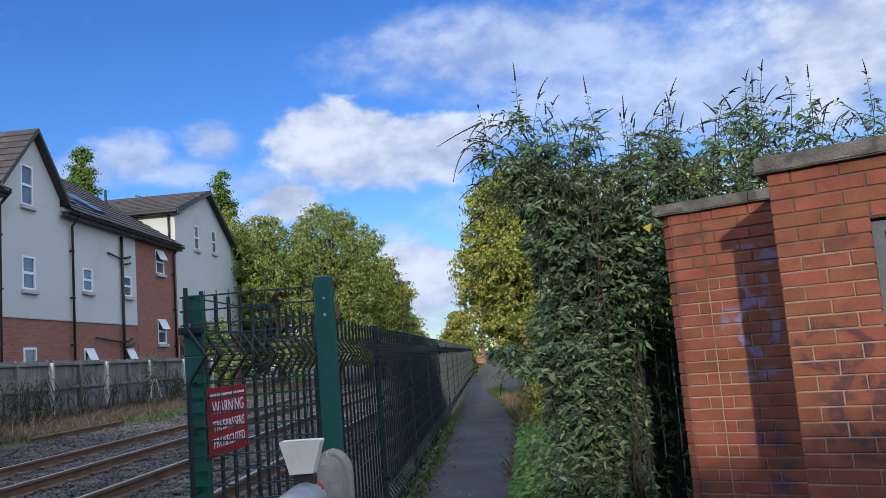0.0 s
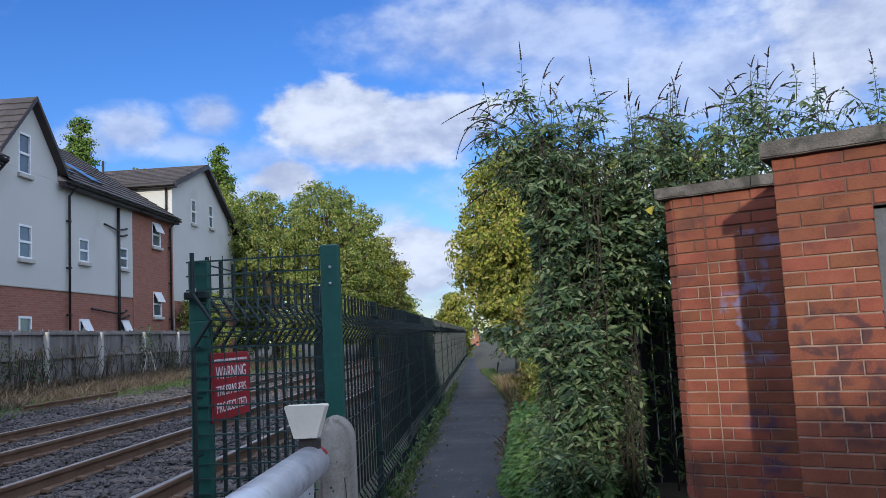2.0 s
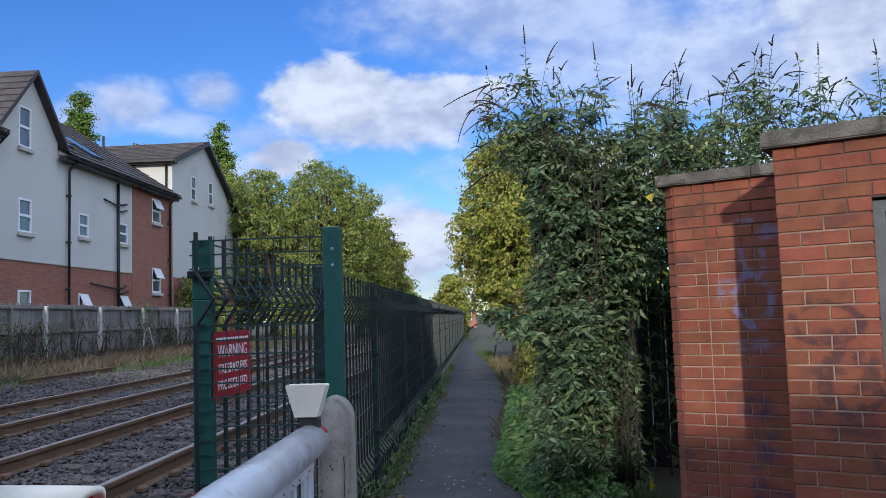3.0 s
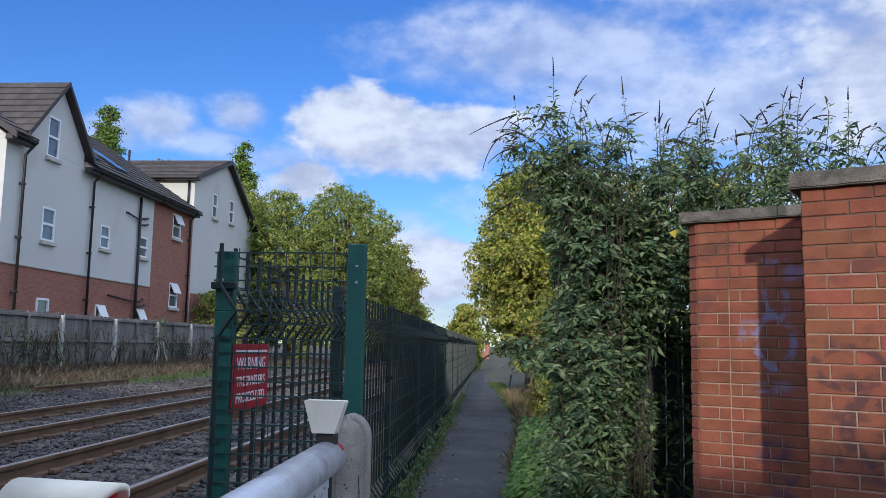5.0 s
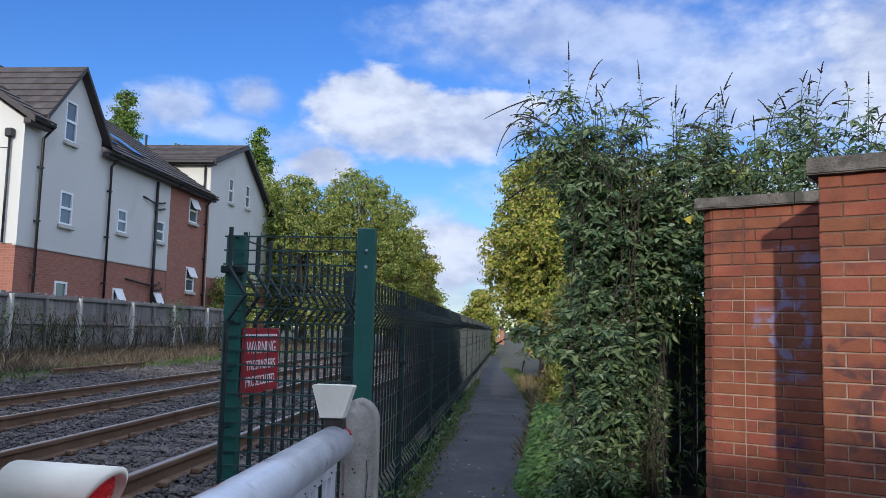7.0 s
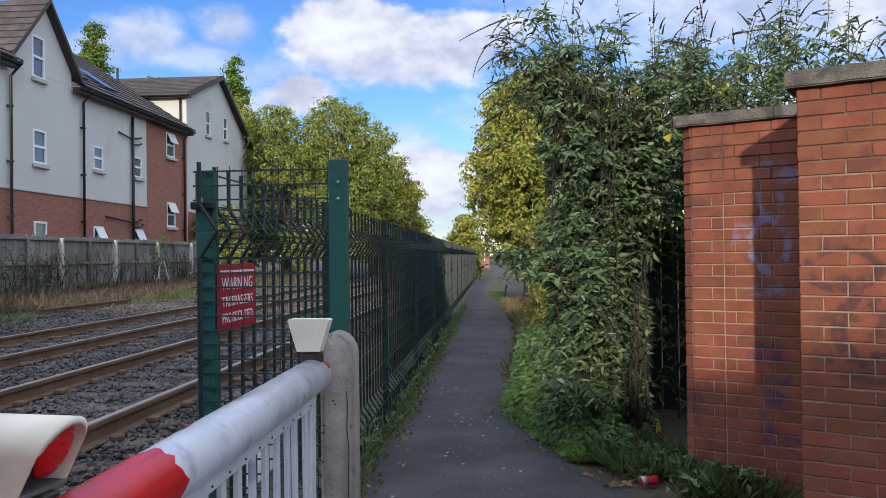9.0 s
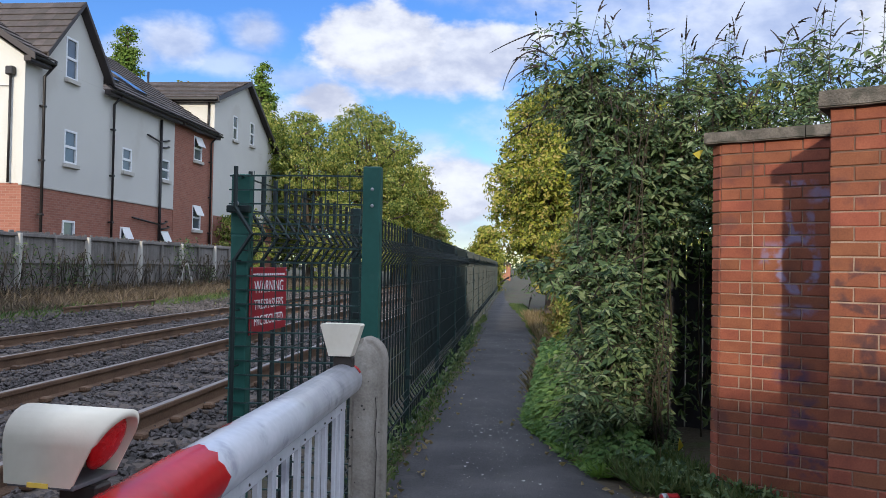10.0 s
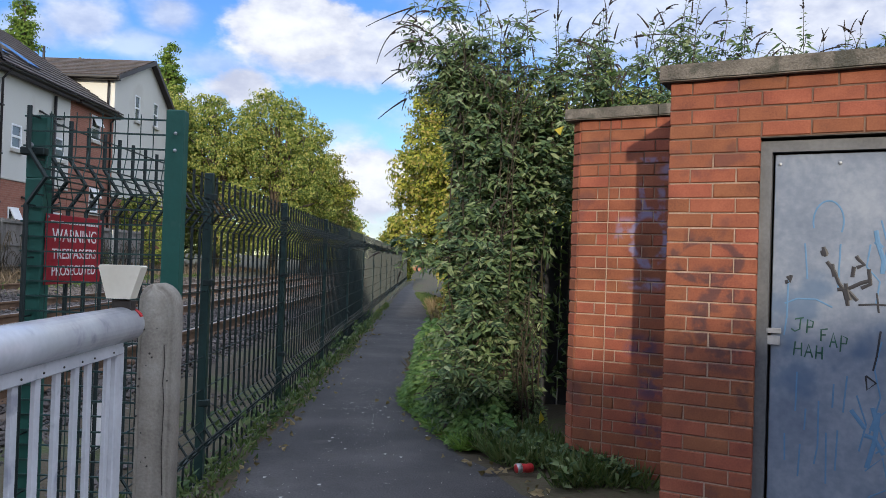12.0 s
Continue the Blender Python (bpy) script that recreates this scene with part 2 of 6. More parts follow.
M = {
    "asphalt": surf("asphalt", [(0.022, 0.021, 0.023), (0.05, 0.048, 0.05), (0.105, 0.1, 0.1)], 1.3, 0.85, bump=1.0, fine=70.0, stain=(0.062, 0.06, 0.057), stain_scale=3.5, stain_at=0.56),
    "soil": surf("soil", [(0.035, 0.028, 0.018), (0.07, 0.055, 0.035), (0.06, 0.07, 0.03)], 0.8, 0.95, bump=0.8, fine=30.0, stain=(0.05, 0.075, 0.02), stain_at=0.52),
    "verge": surf("verge", [(0.06, 0.058, 0.028), (0.1, 0.082, 0.05), (0.15, 0.122, 0.08)], 0.5, 0.95, bump=0.8, fine=14.0),
    "ballast_bed": surf("ballast_bed", [(0.03, 0.026, 0.023), (0.07, 0.06, 0.053), (0.12, 0.105, 0.095)], 1.5, 0.9, bump=1.0, fine=22.0, height=0.04),
    "stone": surf("stone", [(0.036, 0.032, 0.03), (0.082, 0.072, 0.068), (0.145, 0.132, 0.126)], 2.0, 0.9, bump=0.4, fine=40.0, island=0.45),
    "sleeper": surf("sleeper", [(0.06, 0.045, 0.035), (0.12, 0.095, 0.075)], 2.0, 0.9, bump=0.5, fine=35.0),
    "rail_rust": surf("rail_rust", [(0.07, 0.042, 0.026), (0.15, 0.09, 0.055), (0.2, 0.13, 0.08)], 3.0, 0.8, 0.25, bump=0.3),
    "rail_top": surf("rail_top", [(0.24, 0.2, 0.17), (0.36, 0.32, 0.29)], 2.0, 0.5, 0.75, bump=0.05),
    "brick": surf("brick", [(0.12, 0.035, 0.019), (0.19, 0.06, 0.03), (0.245, 0.088, 0.045)], 7.0, 0.85, bump=0.35, fine=120.0, vary=0.13, stain=(0.105, 0.038, 0.03), stain_scale=4.5, stain_at=0.57, height=0.004),
    "mortar": repointed(surf("mortar", [(0.18, 0.12, 0.09), (0.32, 0.235, 0.18), (0.42, 0.34, 0.27)], 3.2, 0.95, bump=0.5, fine=140.0, stain=(0.18, 0.12, 0.08), stain_scale=2.6, height=0.004)),
    "coping": surf("coping", [(0.05, 0.045, 0.038), (0.12, 0.107, 0.09), (0.19, 0.17, 0.145)], 6.0, 0.95, bump=0.7, fine=90.0, stain=(0.045, 0.045, 0.036), stain_scale=8.0, stain_at=0.5),
    "concrete": surf("concrete", [(0.17, 0.152, 0.128), (0.27, 0.245, 0.205), (0.36, 0.335, 0.29)], 9.0, 0.92, bump=0.5, fine=130.0, stain=(0.15, 0.13, 0.11), stain_scale=14.0, stain_at=0.62, height=0.004),
    "green_paint": surf("green_paint", [(0.012, 0.075, 0.058), (0.02, 0.1, 0.078)], 6.0, 0.5, bump=0.08, stain=(0.05, 0.11, 0.09), stain_scale=9.0, stain_at=0.66),
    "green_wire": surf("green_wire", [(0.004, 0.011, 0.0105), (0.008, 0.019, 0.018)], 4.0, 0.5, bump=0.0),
    # same wire as green_wire, its colour lightened to look lit on the end panel
    "lit_wire": surf("lit_wire", [(0.014, 0.037, 0.034), (0.026, 0.062, 0.055)], 5.0, 0.45, bump=0.0),
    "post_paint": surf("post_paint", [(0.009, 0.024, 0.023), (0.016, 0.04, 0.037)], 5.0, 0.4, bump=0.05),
    "boom_white": surf("boom_white", [(0.46, 0.47, 0.5), (0.6, 0.61, 0.64)], 8.0, 0.18, bump=0.06, stain=(0.26, 0.27, 0.32), stain_scale=9.0, stain_at=0.58, height=0.003),
    "boom_red": surf("boom_red", [(0.36, 0.01, 0.012), (0.48, 0.016, 0.02)], 8.0, 0.22, bump=0.06, stain=(0.34, 0.05, 0.05), stain_scale=12.0, stain_at=0.64, height=0.003),
    "cream": surf("cream", [(0.66, 0.61, 0.48), (0.76, 0.71, 0.58)], 10.0, 0.5, bump=0.05, stain=(0.6, 0.54, 0.4), stain_scale=16.0, stain_at=0.66),
    "red_lens": surf("red_lens", [(0.42, 0.004, 0.006), (0.6, 0.01, 0.012)], 60.0, 0.25, bump=0.25, fine=300.0, spec=0.7),
    "sign_red": surf("sign_red", [(0.24, 0.01, 0.022), (0.32, 0.016, 0.028)], 10.0, 0.5, bump=0.05, stain=(0.4, 0.1, 0.1), stain_scale=20.0, stain_at=0.66),
    "sign_white": surf("sign_white", [(0.7, 0.68, 0.67), (0.8, 0.79, 0.78)], 10.0, 0.5, bump=0.0),
    "steel_dark": surf("steel_dark", [(0.03, 0.028, 0.026), (0.07, 0.06, 0.05)], 10.0, 0.6, 0.5, bump=0.1),
    "galv": surf("galv", [(0.28, 0.29, 0.3), (0.4, 0.41, 0.42)], 14.0, 0.5, 0.6, bump=0.1),
    "render_white": surf("render_white", [(0.5, 0.49, 0.455), (0.585, 0.575, 0.53)], 0.35, 0.92, bump=0.15, fine=30.0, stain=(0.48, 0.46, 0.415), stain_scale=0.5),
    "roof_tile": surf("roof_tile", [(0.042, 0.035, 0.033), (0.072, 0.06, 0.056), (0.1, 0.086, 0.078)], 0.8, 0.9, bump=0.3, fine=9.0, island=0.25),
    "black_plastic": surf("black_plastic", [(0.012, 0.011, 0.012), (0.025, 0.022, 0.022)], 3.0, 0.45, bump=0.0),
    "fascia": surf("fascia", [(0.03, 0.024, 0.024), (0.05, 0.04, 0.038)], 3.0, 0.55, bump=0.05),
    "upvc": surf("upvc", [(0.72, 0.73, 0.74), (0.8, 0.8, 0.8)], 3.0, 0.35, bump=0.0),
    "glass": glassy("glass"),
    "sill": surf("sill", [(0.4, 0.38, 0.34), (0.5, 0.48, 0.43)], 3.0, 0.9, bump=0.2),
    "old_timber": surf("old_timber", [(0.1, 0.09, 0.08), (0.175, 0.16, 0.146), (0.25, 0.23, 0.21)], 1.6, 0.9, bump=0.5, fine=25.0, island=0.25, vary=0.15),
    "dark_timber": surf("dark_timber", [(0.03, 0.03, 0.036), (0.055, 0.055, 0.062)], 2.0, 0.9, bump=0.4, fine=30.0, island=0.3),
    "bark": surf("bark", [(0.05, 0.038, 0.026), (0.11, 0.085, 0.06)], 4.0, 0.95, bump=0.8, fine=28.0, height=0.02),
    "stem": surf("stem", [(0.026, 0.022, 0.014), (0.055, 0.044, 0.028)], 8.0, 0.9, bump=0.3, fine=80.0),
    "dry": leafy("dry", [(0.12, 0.09, 0.05), (0.22, 0.17, 0.1), (0.34, 0.27, 0.16)], 0.3, 0.8),
    "dead": leafy("dead", [(0.07, 0.056, 0.044), (0.14, 0.11, 0.082), (0.24, 0.19, 0.14)], 0.25, 0.8),
    "bud_leaf": leafy("bud_leaf", [(0.026, 0.052, 0.026), (0.058, 0.098, 0.048), (0.09, 0.14, 0.065), (0.14, 0.195, 0.08), (0.23, 0.27, 0.15)], 0.24, 0.55),
    "bud_spike": leafy("bud_spike", [(0.02, 0.018, 0.016), (0.04, 0.032, 0.028), (0.065, 0.05, 0.045)], 0.1, 0.8),
    "yellow_leaf": leafy("yellow_leaf", [(0.35, 0.3, 0.04), (0.5, 0.4, 0.05)], 0.4),
    "nettle": leafy("nettle", [(0.06, 0.125, 0.036), (0.115, 0.2, 0.062), (0.19, 0.285, 0.095)], 0.3),
    "grass": leafy("grass", [(0.05, 0.085, 0.03), (0.09, 0.135, 0.045), (0.15, 0.17, 0.075)], 0.3),
    "lush": leafy("lush", [(0.13, 0.23, 0.05), (0.2, 0.32, 0.07), (0.27, 0.38, 0.11)], 0.35),
    "tree_green": leafy("tree_green", [(0.065, 0.105, 0.027), (0.15, 0.2, 0.048), (0.27, 0.3, 0.075), (0.44, 0.41, 0.14)], 0.33),
    "tree_gold": leafy("tree_gold", [(0.07, 0.095, 0.022), (0.17, 0.205, 0.038), (0.36, 0.37, 0.055), (0.42, 0.33, 0.12)], 0.28),
    "tree_brown": leafy("tree_brown", [(0.09, 0.105, 0.03), (0.2, 0.19, 0.055), (0.34, 0.25, 0.095)], 0.25),
    "conifer": leafy("conifer", [(0.05, 0.1, 0.02), (0.12, 0.19, 0.03), (0.18, 0.24, 0.05)], 0.2),
    "door_paint": surf("door_paint", [(0.085, 0.11, 0.16), (0.135, 0.16, 0.21), (0.2, 0.225, 0.27)], 4.0, 0.5, bump=0.08, fine=30.0, stain=(0.06, 0.1, 0.17), stain_scale=3.4, stain_at=0.54),
    "frame_paint": surf("frame_paint", [(0.06, 0.062, 0.066), (0.12, 0.122, 0.128)], 6.0, 0.5, bump=0.1),
    "ink_black": surf("ink_black", [(0.01, 0.01, 0.014), (0.02, 0.02, 0.026)], 20.0, 0.5, bump=0.0),
    "ink_blue": surf("ink_blue", [(0.06, 0.14, 0.25), (0.09, 0.18, 0.3)], 20.0, 0.6, bump=0.0),
    "ink_green": surf("ink_green", [(0.008, 0.05, 0.035), (0.015, 0.07, 0.05)], 20.0, 0.5, bump=0.0),
    "can_red": surf("can_red", [(0.4, 0.02, 0.03), (0.55, 0.05, 0.05)], 40.0, 0.35, 0.4, bump=0.1),
    "litter": surf("litter", [(0.3, 0.29, 0.27), (0.5, 0.49, 0.47)], 40.0, 0.8, bump=0.0),
    "far_wall": surf("far_wall", [(0.3, 0.13, 0.08), (0.36, 0.17, 0.11)], 1.0, 0.9, bump=0.2),
}

# ---- mesh helpers ----
def mesh_of(name, verts, faces, material, smooth_shade=False):
    me = bpy.data.meshes.new(name)
    me.from_pydata(verts, [], faces)
    me.materials.append(material)
    if smooth_shade:
        me.polygons.foreach_set("use_smooth", [True] * len(me.polygons))
    me.update()
    return me


def part(name, bm, material, parent=None, label=""):
    """Links a bmesh as one mesh object under a thing or under a part."""
    me = bpy.data.meshes.new(name)
    bm.to_mesh(me)
    bm.free()
    me.materials.append(material)
    ob = new(name, me)
    ob.parent = parent
    return tagged(ob, label)


def box(bm, lo, hi, m=None):
    """A box between two corners, optionally moved by m."""
    r = bmesh.ops.create_cube(bm, size=1.0)
    s = [b - a for a, b in zip(lo, hi)]
    c = [(a + b) / 2 for a, b in zip(lo, hi)]
    mm = Matrix.Translation(c) @ Matrix.Diagonal((*s, 1))
    bmesh.ops.transform(bm, matrix=(m @ mm if m else mm), verts=r["verts"])
    return r["verts"]


def slab(lo, hi, bevel=0.0, m=None, seg=1):
    """A new bmesh with one box, its edges rounded."""
    bm = bmesh.new()
    box(bm, lo, hi, m)
    if bevel:
        bmesh.ops.bevel(bm, geom=list(bm.edges), offset=bevel, segments=seg, affect="EDGES", profile=0.5)
    return bm


def prism(outline, lo, hi, axis="y"):
    """A closed outline of (a, b) pairs drawn out along an axis: y gives a = x, b = z; x gives a = y, b = z; z gives a = x, b = y."""
    put = {"y": lambda a, b, t: (a, t, b), "x": lambda a, b, t: (t, a, b), "z": lambda a, b, t: (a, b, t)}[axis]
    bm = bmesh.new()
    one = [bm.verts.new(put(a, b, lo)) for a, b in outline]
    two = [bm.verts.new(put(a, b, hi)) for a, b in outline]
    n = len(outline)
    for k in range(n):
        bm.faces.new((one[k], one[(k + 1) % n], two[(k + 1) % n], two[k]))
    bm.faces.new(one[::-1])
    bm.faces.new(two)
    bmesh.ops.recalc_face_normals(bm, faces=list(bm.faces))
    return bm


def tube_data(path, radius, sides=6, verts=None, faces=None, closed_ends=True):
    """Adds a tube along the points of path; radius is a number or one for each point."""
    verts = [] if verts is None else verts
    faces = [] if faces is None else faces
    pts = [Vector(p) for p in path]
    rad = radius if isinstance(radius, (list, tuple)) else [radius] * len(pts)
    start = len(verts)
    side = None
    for k, p in enumerate(pts):
        d = (pts[min(k + 1, len(pts) - 1)] - pts[max(k - 1, 0)]).normalized()
        if side is None:
            side = d.orthogonal().normalized()
        side = (side - d * side.dot(d)).normalized()
        up = d.cross(side)
        for j in range(sides):
            a = 2 * math.pi * j / sides
            verts.append(tuple(p + (side * math.cos(a) + up * math.sin(a)) * rad[k]))
    for k in range(len(pts) - 1):
        for j in range(sides):
            a, b = start + k * sides + j, start + k * sides + (j + 1) % sides
            faces.append((a, b, b + sides, a + sides))
    if closed_ends:
        faces.append(tuple(start + j for j in range(sides))[::-1])
        faces.append(tuple(start + (len(pts) - 1) * sides + j for j in range(sides)))
    return verts, faces


def tube(name, path, radius, material, parent=None, sides=8, label=""):
    v, f = tube_data(path, radius, sides)
    ob = new(name, mesh_of(name, v, f, material, sides > 6))
    ob.parent = parent
    return tagged(ob, label)


def base(name, place, label, category, group="", turn=0.0):
    """The Empty at a thing's foot that holds its parts."""
    e = new(name)
    e.matrix_world = pose(*place, 0, 0, turn)
    return tagged(e, label, category, group)


# ---- ground ----
def ground_height(x, y):
    """The path lies at 0; the railway and all beyond it lie higher."""
    def ramp(a, b, t):
        k = min(1, max(0, (t - a) / (b - a)))
        return k * k * (3 - 2 * k)
    left = ramp(-0.95, -1.75, x) * ramp(1.5, 2.9, y)
    z = 0.2 * left + 0.2 * ramp(-8.0, -10.0, x) * left
    if 0.45 < x < 60 and y > 5.2:
        z += 0.06 * ramp(1.1, 1.8, x)
    return z


def build_ground():
    xs = [-2500, -600, -150, -60, -30, -20, -14, -12.5, -11, -10, -9.5, -9, -8.5, -8, -7, -5, -3, -2.2, -1.9, -1.75, -1.6, -1.45, -1.3, -1.15, -1.05, -0.95, -0.85, -0.5, 0, 0.45, 0.6, 0.8, 1.0, 1.3, 1.8, 3, 6, 12, 30, 100, 500, 2500]
    ys = [-2500, -400, -80, -20, -8, -3, 0, 1.0, 1.5, 1.8, 2.0, 2.3, 2.6, 2.9, 3.2, 4, 5, 5.4, 6, 7, 8, 10, 13, 17, 22, 30, 45, 70, 120, 300, 900, 2500]
    verts = [(x, y, ground_height(x, y) - 0.012) for y in ys for x in xs]
    n = len(xs)
    faces = [(j * n + i, j * n + i + 1, (j + 1) * n + i + 1, (j + 1) * n + i) for j in range(len(ys) - 1) for i in range(n - 1)]
    tagged(new("ground", mesh_of("ground", verts, faces, M["soil"], True)), "earth and rough grass of the railway side", "ground", kind="structure")


def path_edges(y):
    """Left and right edge of the asphalt path at y."""
    left = -0.665 - 0.004 * max(0, y - 8) + 0.03 * math.sin(y * 1.7) - 0.012 * max(0, y - 12)
    pts = [(2.0, 3.2), (4.6, 1.9), (5.2, 1.32), (5.55, 1.18), (6.0, 0.98), (6.5, 0.78), (7.0, 0.57), (8.0, 0.42), (9.0, 0.35), (10.5, 0.42), (13, 0.56), (17, 0.6), (24, 0.35), (40, -0.6), (70, -1.5)]
    right = pts[-1][1]
    for (a, b), (c, d) in zip(pts, pts[1:]):
        if y <= c:
            k = max(0, (y - a) / (c - a))
            right = b + (d - b) * k
            break
    return left, right + 0.05 * math.sin(y * 2.9) * min(1, max(0, y - 5))


def build_path():
    verts, faces = [], []
    ys = [2.2 + 0.16 * k for k in range(60)] + [11.8 + 0.8 * k for k in range(74)]
    for y in ys:
        a, b = path_edges(y)
        if y < 2.9:
            a = -1.2
        for k in range(7):
            x = a + (b - a) * k / 6
            edge = -0.014 if k in (0, 6) else 0.0
            verts.append((x, y, edge + 0.004 * noise.noise((x * 2, y * 2, 0))))
    for j in range(len(ys) - 1):
        for k in range(6):
            i = j * 7 + k
            faces.append((i, i + 1, i + 8, i + 7))
    tagged(new("pavement", mesh_of("pavement", verts, faces, M["asphalt"], True)), "worn grey asphalt footpath beside the railway", "path", kind="structure")
    # the road that the barrier closes, at the camera's feet
    bm = bmesh.new()
    box(bm, (-60, -9.0, -0.3), (60, 2.2, 0.002))
    ob = part("road", bm, M["asphalt"])
    tagged(ob, "dark asphalt road crossing the railway", "road", kind="structure")


def build_sun_blocks():
    # unseen walls behind the camera, added and sized to shade path, brickwork and tracks
    bm = slab((-2.0, -13.0, 0.0), (-1.05, -9.2, 8.0), 0.02)
    tagged(part("wall_south", bm, M["far_wall"]), "unseen tall block added to shade the path and fence", "wall", kind="structure")
    bm = slab((-1.047, -9.7, 0.0), (16.0, -9.4, 4.78), 0.02)
    tagged(part("wall_garden", bm, M["far_wall"]), "unseen lower wall added to shade the foot of the brickwork", "wall", kind="structure")
    bm = slab((-22.0, -12.0, 0.0), (-2.003, -9.3, 7.9), 0.02)
    tagged(part("wall_yard", bm, M["far_wall"]), "unseen block added to shade the railway tracks", "wall", kind="structure")


build_ground()
build_path()
build_sun_blocks()

# ---- brick hut and wall ----
HUT = Vector((1.77, 4.515, 0))
HUT_TURN = -29.6
COURSE, JOINT, BRICK = 0.075, 0.0075, 0.225
LIFT = 0.008      # how far the bed joints stand above whole courses
_brick_cache = {}


def brick_mesh(length, key, material="brick"):
    """A brick face piece, its arrises worn; origin at its lower left front, set back along +y."""
    k = (round(length, 3), key, material)
    if k in _brick_cache:
        return _brick_cache[k]
    rnd = random.Random(len(_brick_cache) + 3)
    l, h, d, c = length - JOINT, COURSE - JOINT, 0.05, 0.004
    w = lambda: rnd.uniform(-0.0015, 0.0015)
    v = [(0, d, 0), (l, d, 0), (l, d, h), (0, d, h), (w(), c, w()), (l + w(), c, w()), (l + w(), c, h + w()), (w(), c, h + w()),
         (c + w(), w(), c + w()), (l - c + w(), w(), c + w()), (l - c + w(), w(), h - c + w()), (c + w(), w(), h - c + w())]
    f = [(0, 4, 5, 1), (1, 5, 6, 2), (2, 6, 7, 3), (3, 7, 4, 0), (4, 8, 9, 5), (5, 9, 10, 6), (6, 10, 11, 7), (7, 11, 8, 4), (8, 11, 10, 9)]
    f = [tuple(reversed(q)) for q in f]
    _brick_cache[k] = mesh_of("brick", v, f, M[material])
    return _brick_cache[k]


def lay(parent, row, start, lengths, rnd, material="brick"):
    """One course of bricks along local x from start."""
    x = start
    for l in lengths:
        ob = new("brick", brick_mesh(l, rnd.randrange(3), material))
        ob.parent = parent
        ob.location = (x + JOINT / 2, rnd.uniform(-0.002, 0.0015), row * COURSE + JOINT / 2 + LIFT)
        x += l


def coping_mesh(length, depth, height, seed):
    """A weathered concrete coping stone with a drip edge and worn arrises."""
    bm = bmesh.new()
    box(bm, (0, 0, 0), (length, depth, height))
    bmesh.ops.subdivide_edges(bm, edges=[e for e in bm.edges if abs(e.verts[0].co.x - e.verts[1].co.x) > 0.01], cuts=14)
    bmesh.ops.bevel(bm, geom=[e for e in bm.edges if abs(e.verts[0].co.x - e.verts[1].co.x) > 0.001], offset=0.008, segments=2, affect="EDGES")
    for v in bm.verts:
        n = noise.noise_vector((v.co.x * 9 + seed, v.co.y * 14, v.co.z * 14))
        v.co += n * 0.004
    return bm


hut = base("brick_hut", HUT, "small red-orange brick railway hut with a concrete coping", "hut", turn=HUT_TURN)
DOOR_L, DOOR_R, DOOR_H = 0.445, 1.40, 2.032
HUT_L, HUT_D, HUT_TOP = 2.25, 2.0, 31 * COURSE


